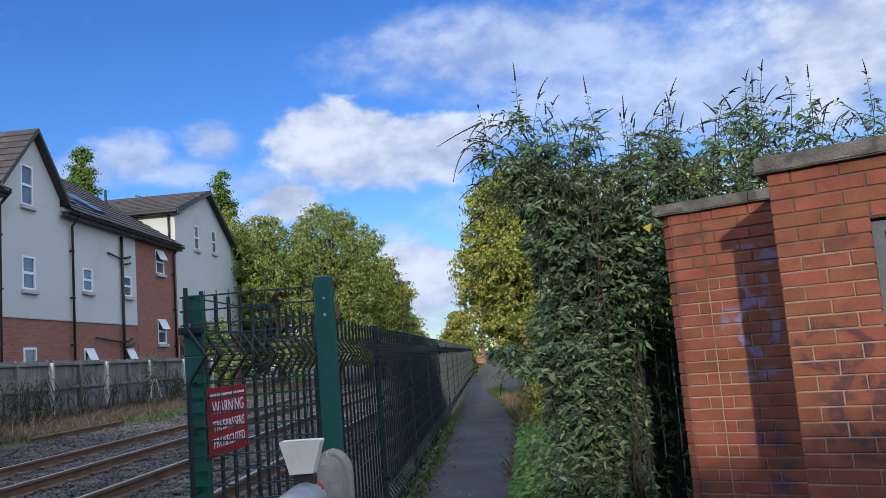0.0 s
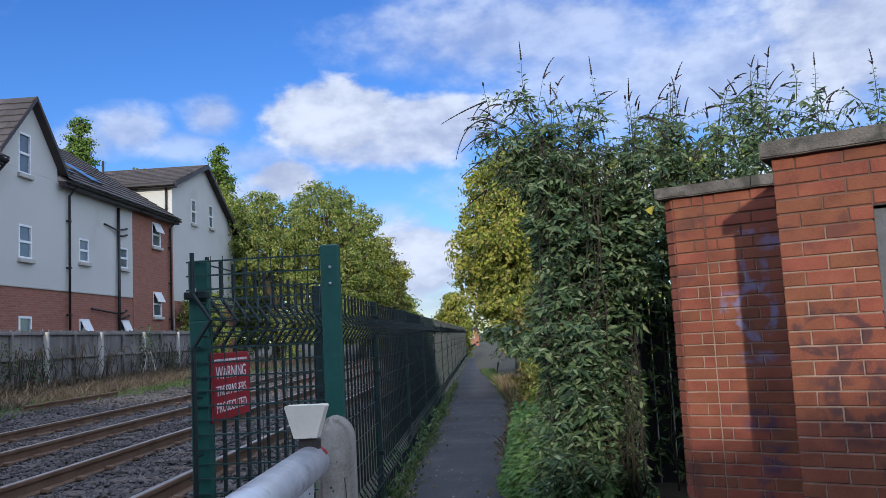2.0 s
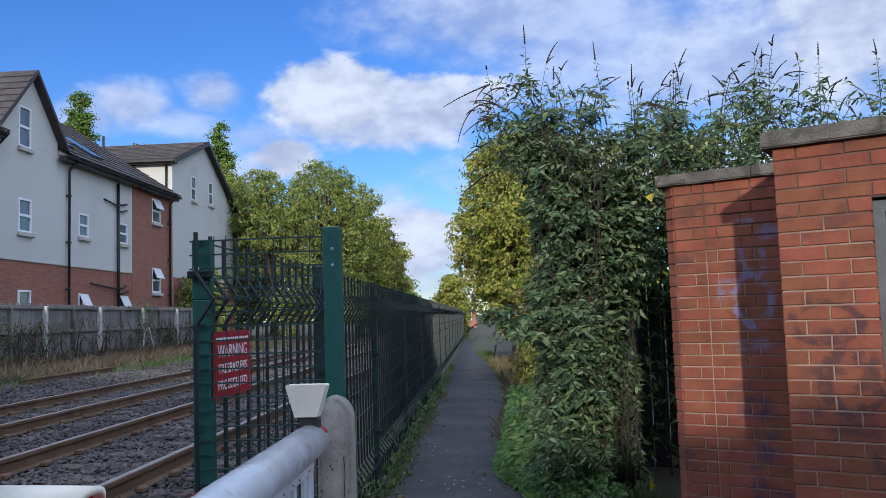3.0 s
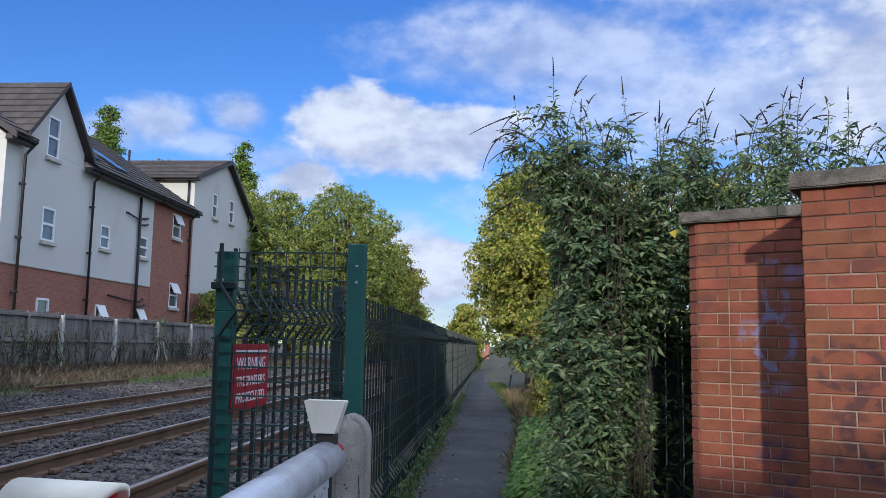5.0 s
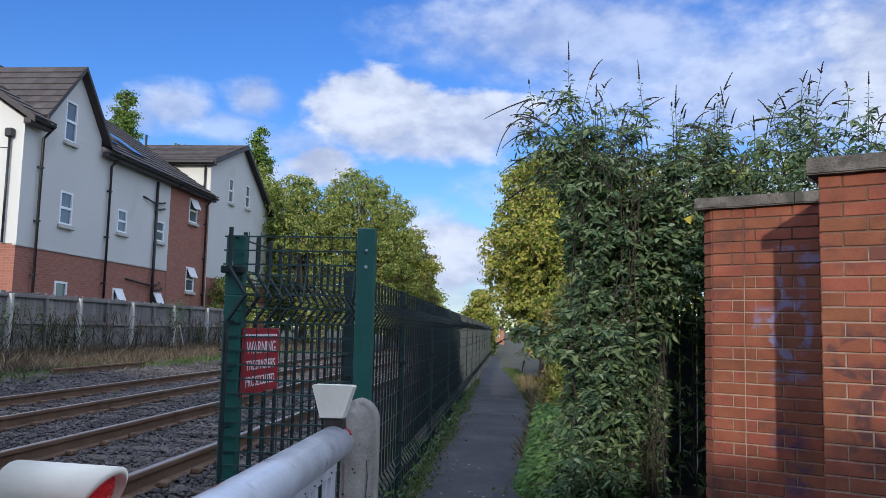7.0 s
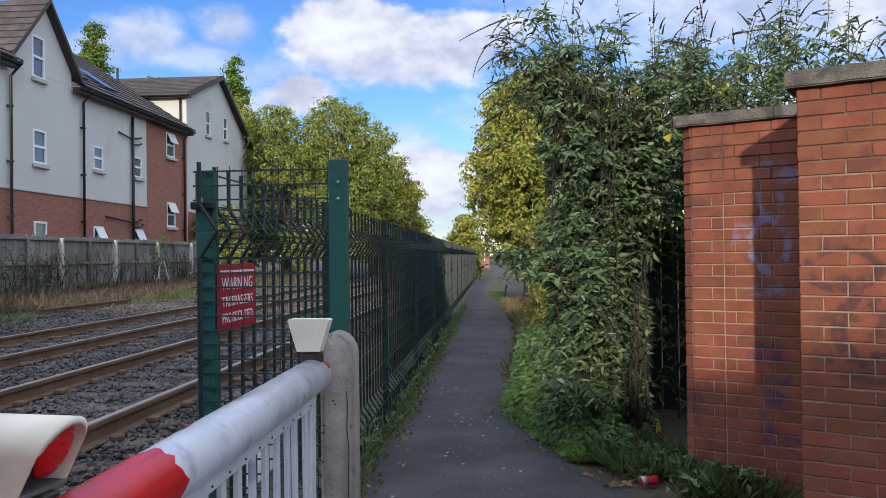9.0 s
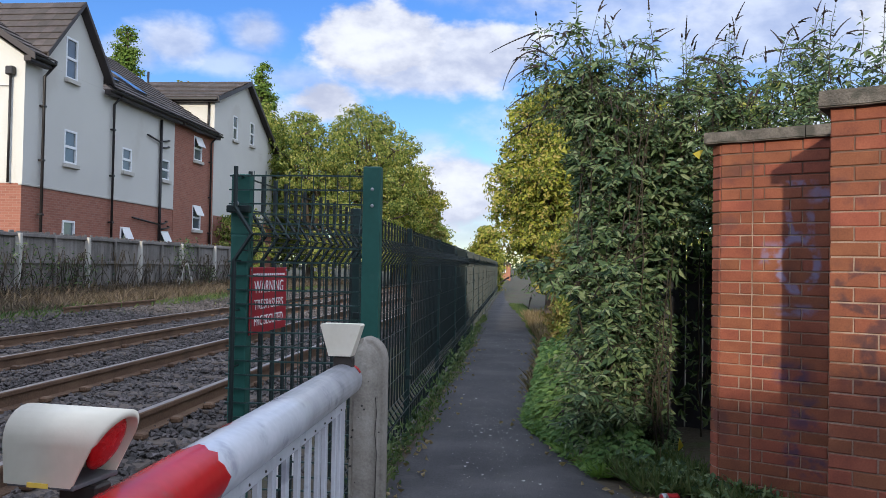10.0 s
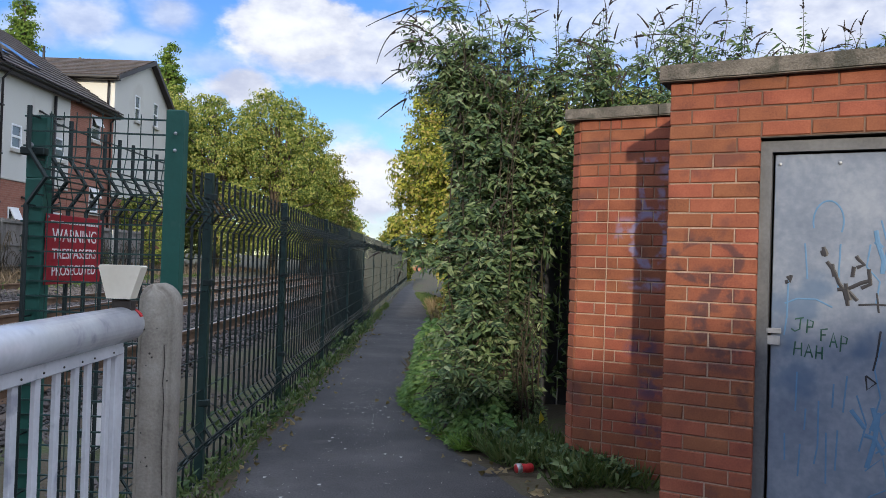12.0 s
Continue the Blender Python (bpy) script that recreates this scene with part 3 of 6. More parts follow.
def build_hut():
    bm = bmesh.new()
    t = 0.20
    for lo, hi in (((0.009, 0.007, -0.1), (DOOR_L - 0.006, t, HUT_TOP)),
                   ((DOOR_R + 0.006, 0.007, -0.1), (HUT_L, t, HUT_TOP)),
                   ((DOOR_L - 0.006, 0.007, DOOR_H), (DOOR_R + 0.006, t, HUT_TOP)),
                   ((0.009, t, -0.1), (t, HUT_D, HUT_TOP)),
                   ((HUT_L - t, t, -0.1), (HUT_L, HUT_D, HUT_TOP)),
                   ((t, HUT_D - t, -0.1), (HUT_L - t, HUT_D, HUT_TOP))):
        bm = bmesh.new()
        box(bm, lo, hi)
        part("mortar_wall", bm, M["mortar"], hut)
    part("roof_slab", slab((0.1, 0.1, HUT_TOP), (HUT_L - 0.1, HUT_D - 0.1, HUT_TOP + 0.05)), M["coping"], hut)
    # steel lintel and door frame, door set back
    part("lintel", slab((DOOR_L - 0.004, 0.003, DOOR_H - 0.006), (DOOR_R + 0.004, 0.12, DOOR_H - 0.001)), M["steel_dark"], hut)
    fr = bmesh.new()
    d0, d1, w = 0.03, 0.11, 0.054
    box(fr, (DOOR_L, d0, 0.0), (DOOR_L + w, d1, DOOR_H - 0.02))
    box(fr, (DOOR_R - w, d0, 0.0), (DOOR_R, d1, DOOR_H - 0.02))
    box(fr, (DOOR_L + w, d0, DOOR_H - 0.02 - w), (DOOR_R - w, d1, DOOR_H - 0.02))
    part("door_frame", fr, M["frame_paint"], hut, "grey steel door frame")
    door = part("door", slab((DOOR_L + w + 0.012, 0.052, 0.02), (DOOR_R - w - 0.012, 0.095, DOOR_H - 0.02 - w - 0.012), 0.003), M["door_paint"], hut, "closed pale blue-grey steel door with graffiti")
    lk = bmesh.new()
    box(lk, (DOOR_L + w - 0.006, 0.034, 1.02), (DOOR_L + w + 0.055, 0.05, 1.062))
    box(lk, (DOOR_L + w - 0.006, 0.030, 1.075), (DOOR_L + w + 0.06, 0.05, 1.10))
    part("lock_plate", lk, M["galv"], door, "small steel hasp and lock")
    for zz in (1.9,):
        for xx in (DOOR_L + w + 0.035, DOOR_L + w + 0.3):
            rv = bmesh.new()
            bmesh.ops.create_uvsphere(rv, u_segments=8, v_segments=5, radius=0.009, matrix=pose(xx, 0.05, zz))
            part("rivet", rv, M["galv"], door)
    # coping stones
    x, seed = -0.045, 1
    for l in (1.12, 1.22):
        ob = part("coping_stone", coping_mesh(l - 0.006, 0.32, 0.085, seed), M["coping"], hut)
        ob.location = (x, -0.045, HUT_TOP + 0.004)
        x, seed = x + l, seed + 7
    ob = part("coping_stone", coping_mesh(HUT_D - 0.3, 0.30, 0.085, 30), M["coping"], hut)
    ob.matrix_basis = pose(0.25, 0.28, HUT_TOP + 0.004, 0, 0, 90)


def strokes(name, lines, radius, material, parent, y=0.050):
    """Sprayed or drawn lines on the door, each flattened on its face; points are (along, up)."""
    for ln in lines:
        v, f = tube_data([(a, 0, b) for a, b in ln], radius, 5)
        ob = new(name, mesh_of(name, [(a, b * 0.15, c) for a, b, c in v], f, material))
        ob.location = (0, y, 0)
        ob.parent = parent


def build_graffiti(door):
    x0 = DOOR_L + 0.06
    # letters drawn with a thin green pen
    L = lambda *p: [(x0 - 0.004 + a * 0.70, 0.982 + b * 0.86) for a, b in p]
    strokes("tag_line", [
        L((0.17, 0.195), (0.225, 0.205)), L((0.205, 0.2), (0.2, 0.14), (0.17, 0.125), (0.145, 0.14)),
        L((0.245, 0.12), (0.25, 0.195), (0.285, 0.185), (0.28, 0.155), (0.247, 0.155)),
        L((0.165, -0.01), (0.175, 0.07)), L((0.215, -0.01), (0.215, 0.065)), L((0.17, 0.03), (0.215, 0.03)),
        L((0.235, -0.015), (0.26, 0.06), (0.285, -0.015)), L((0.243, 0.015), (0.278, 0.015)),
        L((0.305, -0.02), (0.31, 0.055)), L((0.345, -0.02), (0.345, 0.05)), L((0.307, 0.015), (0.345, 0.015)),
        L((0.335, 0.08), (0.335, 0.145), (0.375, 0.15)), L((0.335, 0.115), (0.365, 0.117)),
        L((0.39, 0.05), (0.41, 0.13), (0.435, 0.05)), L((0.398, 0.08), (0.428, 0.08)),
        L((0.455, 0.03), (0.46, 0.12), (0.495, 0.105), (0.49, 0.075), (0.458, 0.075))], 0.0036, M["ink_green"], door)
    D = lambda *p: list(p)
    strokes("paint_line", [
        D((0.735, 1.50), (0.742, 1.47), (0.748, 1.455)), D((0.752, 1.43), (0.785, 1.385), (0.805, 1.33), (0.84, 1.28)), D((0.775, 1.42), (0.785, 1.36)), D((0.80, 1.30), (0.845, 1.305), (0.90, 1.335), (0.93, 1.345)),
        D((0.835, 1.33), (0.84, 1.27), (0.846, 1.225)), D((0.85, 1.29), (0.885, 1.25)), D((0.876, 1.46), (0.885, 1.445), (0.91, 1.42), (0.88, 1.405)), D((0.868, 1.41), (0.862, 1.36)), D((0.93, 1.40), (0.938, 1.33), (0.90, 1.31)), D((0.58, 1.355), (0.592, 1.33), (0.597, 1.36)), D((0.57, 1.325), (0.585, 1.33))], 0.0095, M["ink_black"], door)
    strokes("paint_line", [D((0.735, 1.485), (0.744, 1.46)), D((0.835, 1.30), (0.848, 1.25))], 0.017, M["ink_black"], door)
    strokes("marker_line", [D((0.89, 1.232), (0.96, 1.238), (1.03, 1.235)), D((0.985, 1.115), (0.972, 1.0), (0.958, 0.93)), D((0.93, 0.905), (0.972, 0.875), (0.935, 0.84), (0.928, 0.905)), D((0.965, 1.29), (0.975, 1.2))], 0.0048, M["ink_black"], door)
    strokes("blue_smear", [D((0.955, 1.58), (0.965, 1.52), (0.99, 1.44), (0.985, 1.38)), D((0.955, 1.53), (0.985, 1.50)), D((0.96, 0.76), (0.975, 0.70), (0.955, 0.655)), D((0.93, 0.63), (0.97, 0.62), (1.01, 0.55)), D((0.87, 0.74), (0.93, 0.66)), D((0.985, 0.74), (0.97, 0.6), (0.94, 0.48))], 0.011, M["ink_blue"], door, 0.0503)
    strokes("spray_line", [
        [(x0 + 0.25 + 0.066 * math.cos(radians(a)), 1.62 + 0.10 * math.sin(radians(a))) for a in range(-30, 210, 12)],
        L((0.22, 0.62), (0.24, 0.42)), L((0.44, 0.62), (0.43, 0.36)), L((0.12, 0.42), (0.115, 0.2), (0.1, 0.1)), L((0.19, -0.1), (0.185, -0.32)),
        L((0.62, 0.62), (0.6, 0.5), (0.68, 0.42), (0.66, 0.3)), L((0.7, 0.1), (0.66, -0.05), (0.7, -0.2), (0.64, -0.4)), L((0.42, -0.15), (0.415, -0.28)), L((0.25, -0.3), (0.245, -0.42)), L((0.5, -0.1), (0.48, -0.3)), L((0.33, -0.25), (0.33, -0.5), (0.31, -0.6)), L((0.56, -0.2), (0.62, -0.35), (0.58, -0.5)),
        L((0.1, 0.28), (0.18, 0.31), (0.3, 0.31), (0.4, 0.27)), L((0.68, 0.75), (0.72, 0.62), (0.7, 0.5), (0.78, 0.4)), L((0.74, 0.7), (0.76, 0.5), (0.84, 0.42)), L((0.7, -0.3), (0.82, -0.2), (0.78, -0.42), (0.68, -0.5)), L((0.66, -0.28), (0.72, -0.42), (0.84, -0.58)), L((0.62, -0.6), (0.72, -0.52), (0.76, -0.68), (0.64, -0.74)), L((0.45, -0.4), (0.44, -0.62)), L((0.38, -0.42), (0.385, -0.7)), L((0.22, -0.5), (0.21, -0.68)), L((0.12, -0.45), (0.125, -0.6)), L((0.86, 0.3), (0.95, 0.1), (0.9, -0.1), (1.0, -0.3))], 0.0042, M["ink_blue"], door, 0.0505)


build_hut()
build_graffiti([o for o in hut.children if o.name.startswith("door") and "frame" not in o.name][0])

PIL = Vector((1.515, 5.70, 0))
brick_wall = base("brick_wall", PIL, "red-orange brick boundary wall with concrete coping and purple graffiti", "wall", turn=HUT_TURN)
PIL_L, PIL_TOP = 1.35, 31 * COURSE


def build_wall():
    part("mortar_wall", prism([(0.004, 0.008), (PIL_L, 0.008), (PIL_L, 0.33), (-0.06, 0.33), (-0.066, 0.075)], -0.1, PIL_TOP, "z"), M["mortar"], brick_wall, "mortar bed behind the bricks")
    x = -0.10
    for k, l in enumerate((0.62, 0.9)):
        ob = part("coping_stone", coping_mesh(l - 0.004, 0.42, 0.075, 60 + k), M["coping"], brick_wall)
        ob.location = (x, -0.04, PIL_TOP + 0.003)
        x += l


def sprayed_brick(title, origin, loops, bars, paint, strength, source="brick"):
    """Brick with faded spray paint: loops and smears, placed along its wall from origin."""
    m = M[source].copy()
    m.name = title
    nt = m.node_tree
    p = nt.nodes["Principled BSDF"]
    old = p.inputs["Base Color"].links[0].from_socket
    pos = nt.nodes.new("ShaderNodeNewGeometry").outputs["Position"]
    dot = nt.nodes.new("ShaderNodeVectorMath")
    dot.operation = "DOT_PRODUCT"
    a = radians(HUT_TURN)
    nt.links.new(pos, dot.inputs[0])
    dot.inputs[1].default_value = (math.cos(a), math.sin(a), 0)
    along = link_math(nt, "SUBTRACT", dot.outputs["Value"], origin.x * math.cos(a) + origin.y * math.sin(a))
    sep = nt.nodes.new("ShaderNodeSeparateXYZ")
    nt.links.new(pos, sep.inputs[0])
    up = sep.outputs[2]

    def noise_of(sc):
        n = nt.nodes.new("ShaderNodeTexNoise")
        n.inputs["Scale"].default_value, n.inputs["Detail"].default_value = sc, 5.0
        nt.links.new(pos, n.inputs["Vector"])
        return n.outputs["Fac"]

    def near(v, c, w):
        return link_math(nt, "SUBTRACT", 1.0, smooth(nt, link_math(nt, "ABSOLUTE", link_math(nt, "SUBTRACT", v, c)), w * 0.4, w))
    wob = link_math(nt, "MULTIPLY", link_math(nt, "SUBTRACT", noise_of(7.0), 0.5), 0.12)
    total = None
    for cx, cz, rx, rz, w in loops:
        u = link_math(nt, "DIVIDE", link_math(nt, "SUBTRACT", along, cx), rx)
        v = link_math(nt, "DIVIDE", link_math(nt, "SUBTRACT", up, cz), rz)
        d = link_math(nt, "SQRT", link_math(nt, "ADD", link_math(nt, "MULTIPLY", u, u), link_math(nt, "MULTIPLY", v, v)))
        r = near(link_math(nt, "ADD", d, wob), 1.0, w / rx)
        total = r if total is None else link_math(nt, "MAXIMUM", total, r)
    for cs, cz, ws, wz in bars:
        r = link_math(nt, "MULTIPLY", near(link_math(nt, "ADD", along, wob), cs, ws), near(up, cz, wz))
        total = link_math(nt, "MAXIMUM", total, link_math(nt, "MULTIPLY", r, 0.8))
    fade = link_math(nt, "MULTIPLY", total, smooth(nt, noise_of(16.0), 0.36, 0.58))
    nt.links.new(mix_colour(nt, link_math(nt, "MULTIPLY", fade, strength), old, paint), p.inputs["Base Color"])
    return m


build_wall()
M["pale_sprayed"] = sprayed_brick("pale_sprayed", PIL, ((0.47, 1.56, 0.115, 0.16, 0.032),),
                                  ((0.31, 1.62, 0.07, 0.09), (0.48, 1.27, 0.18, 0.05), (0.61, 1.98, 0.1, 0.07), (0.42, 1.80, 0.03, 0.13), (0.54, 1.80, 0.035, 0.12), (0.48, 2.05, 0.12, 0.03)), (0.17, 0.18, 0.31), 0.72)
M["sprayed_brick"] = sprayed_brick("sprayed_brick", PIL, ((0.9, 0.5, 0.05, 0.05, 0.02),),
                                   ((0.44, 0.88, 0.13, 0.09), (0.52, 0.64, 0.11, 0.13), (0.44, 0.42, 0.06, 0.16), (0.58, 0.32, 0.12, 0.09)), (0.022, 0.026, 0.075), 0.85, "pale_sprayed")
M["smeared_brick"] = sprayed_brick("smeared_brick", HUT, ((0.30, 1.12, 0.12, 0.15, 0.05), (0.2, 1.42, 0.16, 0.1, 0.04)),
                                   ((0.25, 1.35, 0.14, 0.06), (0.34, 1.2, 0.06, 0.25), (0.12, 1.0, 0.04, 0.07), (0.28, 0.9, 0.14, 0.06), (0.2, 1.18, 0.16, 0.03), (0.4, 0.75, 0.05, 0.2)), (0.035, 0.022, 0.028), 0.7)

# ---- railway fence: green welded mesh with pressed folds ----
FX, F_TOP = -0.728, 1.83


def fold(z):
    """How far the panel's pressed folds stand out at height z."""
    out = 0.0
    for c in (0.30, 1.60):
        d = abs(z - c)
        if d < 0.09:
            out = max(out, 0.06 * (1 - d / 0.09))
    return out


UPRIGHT = (0.04, 0.21, 0.30, 0.39, 0.95, 1.51, 1.60, 1.69, F_TOP)
LEVELS = (0.06, 0.21, 0.25, 0.30, 0.35, 0.39, 0.58, 0.77, 0.96, 1.15, 1.34, 1.51, 1.545, 1.58, 1.60, 1.63, 1.66, 1.69, 1.80)


def mesh_panel(length):
    """Upright wires with folds, and level wires, in one mesh; runs along +y from 0, folds towards +x."""
    v, f = [], []
    zs = UPRIGHT
    n = int(length / 0.15)
    for k in range(n + 1):
        y = k * length / n
        tube_data([(fold(z), y, z) for z in zs], 0.0074, 4, v, f)
    for z in LEVELS:
        tube_data([(fold(z) + 0.005, 0, z), (fold(z) + 0.005, length, z)], 0.0034, 4, v, f)
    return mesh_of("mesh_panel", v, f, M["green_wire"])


def square_post(w, d, h):
    bm = slab((-w / 2, -d / 2, -0.15), (w / 2, d / 2, h), 0.004, seg=2)
    return bm


fence = base("mesh_fence", (FX, 2.93, 0), "dark green welded mesh fence with folded panels along the footpath", "fence", turn=0.65)


def single_wires(length, y):
    """A near panel: its top wire carries every other wire as a piece of its own."""
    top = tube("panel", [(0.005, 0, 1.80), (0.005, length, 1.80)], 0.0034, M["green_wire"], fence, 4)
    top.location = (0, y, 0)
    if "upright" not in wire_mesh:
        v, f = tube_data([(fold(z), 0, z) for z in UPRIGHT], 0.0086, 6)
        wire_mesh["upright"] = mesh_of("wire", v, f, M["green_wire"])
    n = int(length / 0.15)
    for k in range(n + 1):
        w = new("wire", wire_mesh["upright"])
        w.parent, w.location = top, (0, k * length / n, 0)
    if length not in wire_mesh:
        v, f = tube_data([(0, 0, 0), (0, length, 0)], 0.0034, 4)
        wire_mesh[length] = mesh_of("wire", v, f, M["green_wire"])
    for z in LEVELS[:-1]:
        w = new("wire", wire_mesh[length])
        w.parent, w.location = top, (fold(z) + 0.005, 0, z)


wire_mesh = {}


def build_fence():
    posts = [0.0, 2.17, 4.67] + [4.67 + 2.9 * k for k in range(1, 19)]
    panel = {}
    post_me = None
    for k, y in enumerate(posts):
        if k:
            if post_me is None:
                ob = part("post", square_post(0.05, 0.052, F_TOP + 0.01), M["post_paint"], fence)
                post_me = ob.data
            else:
                ob = new("post", post_me)
                ob.parent = fence
            ob.location = (0.0, y, 0)
            for z in (0.5, 1.2, 1.7):
                cl = part("clamp", slab((-0.012, -0.03, z - 0.018), (0.045, 0.03, z + 0.018), 0.003), M["green_wire"], ob)
        if k + 1 < len(posts):
            l = round(posts[k + 1] - y - 0.02, 3)
            if k < 5:
                single_wires(l, y + 0.01)
                continue
            if l not in panel:
                panel[l] = mesh_panel(l)
            ob = tagged(new("panel", panel[l]), kind="stuff")
            ob.parent = fence
            ob.location = (0, y + 0.01, 0.0)
    # low concrete edge under the panels
    part("kerb", slab((-0.05, 0.1, -0.1), (0.03, 55, 0.02), 0.006), M["coping"], fence, "mossy concrete edging")


build_fence()

stub = base("fence_end_panel", (-0.735, 2.97, 0), "green mesh panel closing the end of the railway fence", "fence panel")


def build_stub():
    # posts: a wide one where the fence begins, a flat one at the free end
    pl = part("post", square_post(0.062, 0.06, 1.60), M["green_paint"], stub, "dark green painted steel post")
    pl.location = (0.006, 0.05, 0)
    sl = part("post_top", slab((-0.03, 0.03, 1.60), (0.036, 0.07, F_TOP - 0.02), 0.003), M["green_paint"], stub)
    pr = part("post", square_post(0.060, 0.05, F_TOP + 0.002), M["green_paint"], stub, "blue-green painted steel post with bolts")
    pr.location = (0.475, -0.005, 0)
    for z in (1.70, 1.755, 0.9):
        bm = bmesh.new()
        bmesh.ops.create_uvsphere(bm, u_segments=8, v_segments=5, radius=0.006, matrix=pose(0.478, -0.031, z))
        part("bolt", bm, M["galv"], stub)
    part("bracket", slab((-0.035, -0.004, 1.675), (0.045, 0.03, 1.70), 0.003), M["green_wire"], stub)
    bm = bmesh.new()
    bmesh.ops.create_uvsphere(bm, u_segments=8, v_segments=6, radius=0.011, matrix=pose(0.0, -0.006, 1.705))
    part("bolt", bm, M["galv"], stub)
    rnd = random.Random(5)
    z = 0.10
    while z < F_TOP:
        a = 0.055 if 1.53 < z < 1.68 else -0.03
        tube("wire", [(a, 0.012 + rnd.uniform(-0.002, 0.002), z), (0.23, 0.012, z + rnd.uniform(-0.002, 0.002)), (0.45, 0.012, z)], 0.0038, M["lit_wire"], stub, 4)
        z += 0.034 if 1.6 < z < 1.7 else 0.0485
    for k in range(10):
        x = 0.055 + k * 0.042
        tube("wire", [(x, 0.016 - fold(z) * 0.6, z) for z in (0.06, 0.21, 0.30, 0.39, 0.95, 1.51, 1.60, 1.69, F_TOP - 0.01)], 0.0018, M["lit_wire"], stub, 4)


build_stub()


def letters(text, size, material, parent, place, width):
    """Raised lettering in the built-in font, stretched to its true width."""
    cu = bpy.data.curves.new("lettering", "FONT")
    cu.body, cu.size, cu.extrude, cu.align_x = text, size, 0.0006, "CENTER"
    tmp = bpy.data.objects.new("lettering", cu)
    scene.collection.objects.link(tmp)
    bpy.context.view_layer.update()
    me = bpy.data.meshes.new_from_object(tmp)
    bpy.data.objects.remove(tmp)
    me.materials.clear()
    me.materials.append(material)
    xs = [v.co.x for v in me.vertices]
    k = width / (max(xs) - min(xs))
    for v in me.vertices:
        v.co.x *= k
    ob = new("lettering", me)
    ob.parent = parent
    ob.matrix_basis = pose(*place, 90, 0, 0)
    return ob


SIGN_Y0, SIGN_W, SIGN_Z0, SIGN_H = 3.005, 0.455, 1.25, 0.237
warning_sign = base("warning_sign", (-0.695, SIGN_Y0 + SIGN_W / 2, SIGN_Z0), "red metal sign with white words on the mesh fence", "sign", turn=90.65)


def build_sign():
    w, h = SIGN_W, SIGN_H
    part("plate", slab((-w / 2, 0.0, 0), (w / 2, 0.003, h), 0.001), M["sign_red"], warning_sign)
    bars = bmesh.new()
    x = -w / 2 + 0.03
    rnd = random.Random(2)
    while x < w / 2 - 0.045:
        l = rnd.uniform(0.012, 0.028)
        box(bars, (x, -0.0012, h - 0.030), (x + l, -0.0006, h - 0.022))
        x += l + 0.006
    part("small_print", bars, M["sign_white"], warning_sign)
    letters("WARNING", 0.064, M["sign_white"], warning_sign, (0, -0.0008, h - 0.092), 0.36)
    letters("TRESPASSERS", 0.050, M["sign_white"], warning_sign, (0, -0.0008, h - 0.150), 0.36)
    letters("PROSECUTED", 0.050, M["sign_white"], warning_sign, (0, -0.0008, h - 0.208), 0.355)
    for xx in (-w / 2 + 0.012, w / 2 - 0.012):
        bm = bmesh.new()
        bmesh.ops.create_uvsphere(bm, u_segments=8, v_segments=5, radius=0.004, matrix=pose(xx, -0.001, h - 0.01))
        part("screw", bm, M["galv"], warning_sign)


build_sign()

notice = base("notice_plate", (-0.755, 3.7, 0.56), "small plain white plate low behind the mesh fence", "notice", turn=90.65)
part("plate", slab((-0.2, 0.0, 0.0), (0.2, 0.004, 0.2), 0.001), M["sign_white"], notice)
part("backing_rail", slab((-0.22, 0.005, 0.08), (0.22, 0.02, 0.11), 0.002), M["green_wire"], notice)

# ---- level crossing barrier ----
BOOM_Z, BOOM_R = 1.168, 0.050
TIP = Vector((-0.262, 2.60, BOOM_Z))
TAIL = Vector((-0.19, -4.2, BOOM_Z))
barrier = base("crossing_barrier", (TIP.x, TIP.y, 0), "lowered red and white crossing barrier boom with hanging white slats", "barrier", turn=math.degrees(math.atan2(TAIL.x - TIP.x, TIP.y - TAIL.y)))


def boom_piece(y0, y1, ragged0, ragged1, seed, extra=0.0):
    """A length of hollow boom along -y, its painted ends ragged; local axes of the barrier."""
    sides, rings = 28, 10
    v, f = [], []
    r = BOOM_R + extra
    for k in range(rings + 1):
        for j in range(sides):
            a = 2 * math.pi * j / sides
            t = k / rings
            y = -(y0 + (y1 - y0) * t)
            rag = ragged0 if k == 0 else ragged1 if k == rings else 0
            y += rag * noise.noise((math.cos(a) * 2.2, math.sin(a) * 2.2, seed)) * 1.6
            v.append((r * math.cos(a), y, BOOM_Z + r * 0.98 * math.sin(a)))
    for k in range(rings):
        for j in range(sides):
            a, b = k * sides + j, k * sides + (j + 1) % sides
            f.append((a, a + sides, b + sides, b))
    return v, f


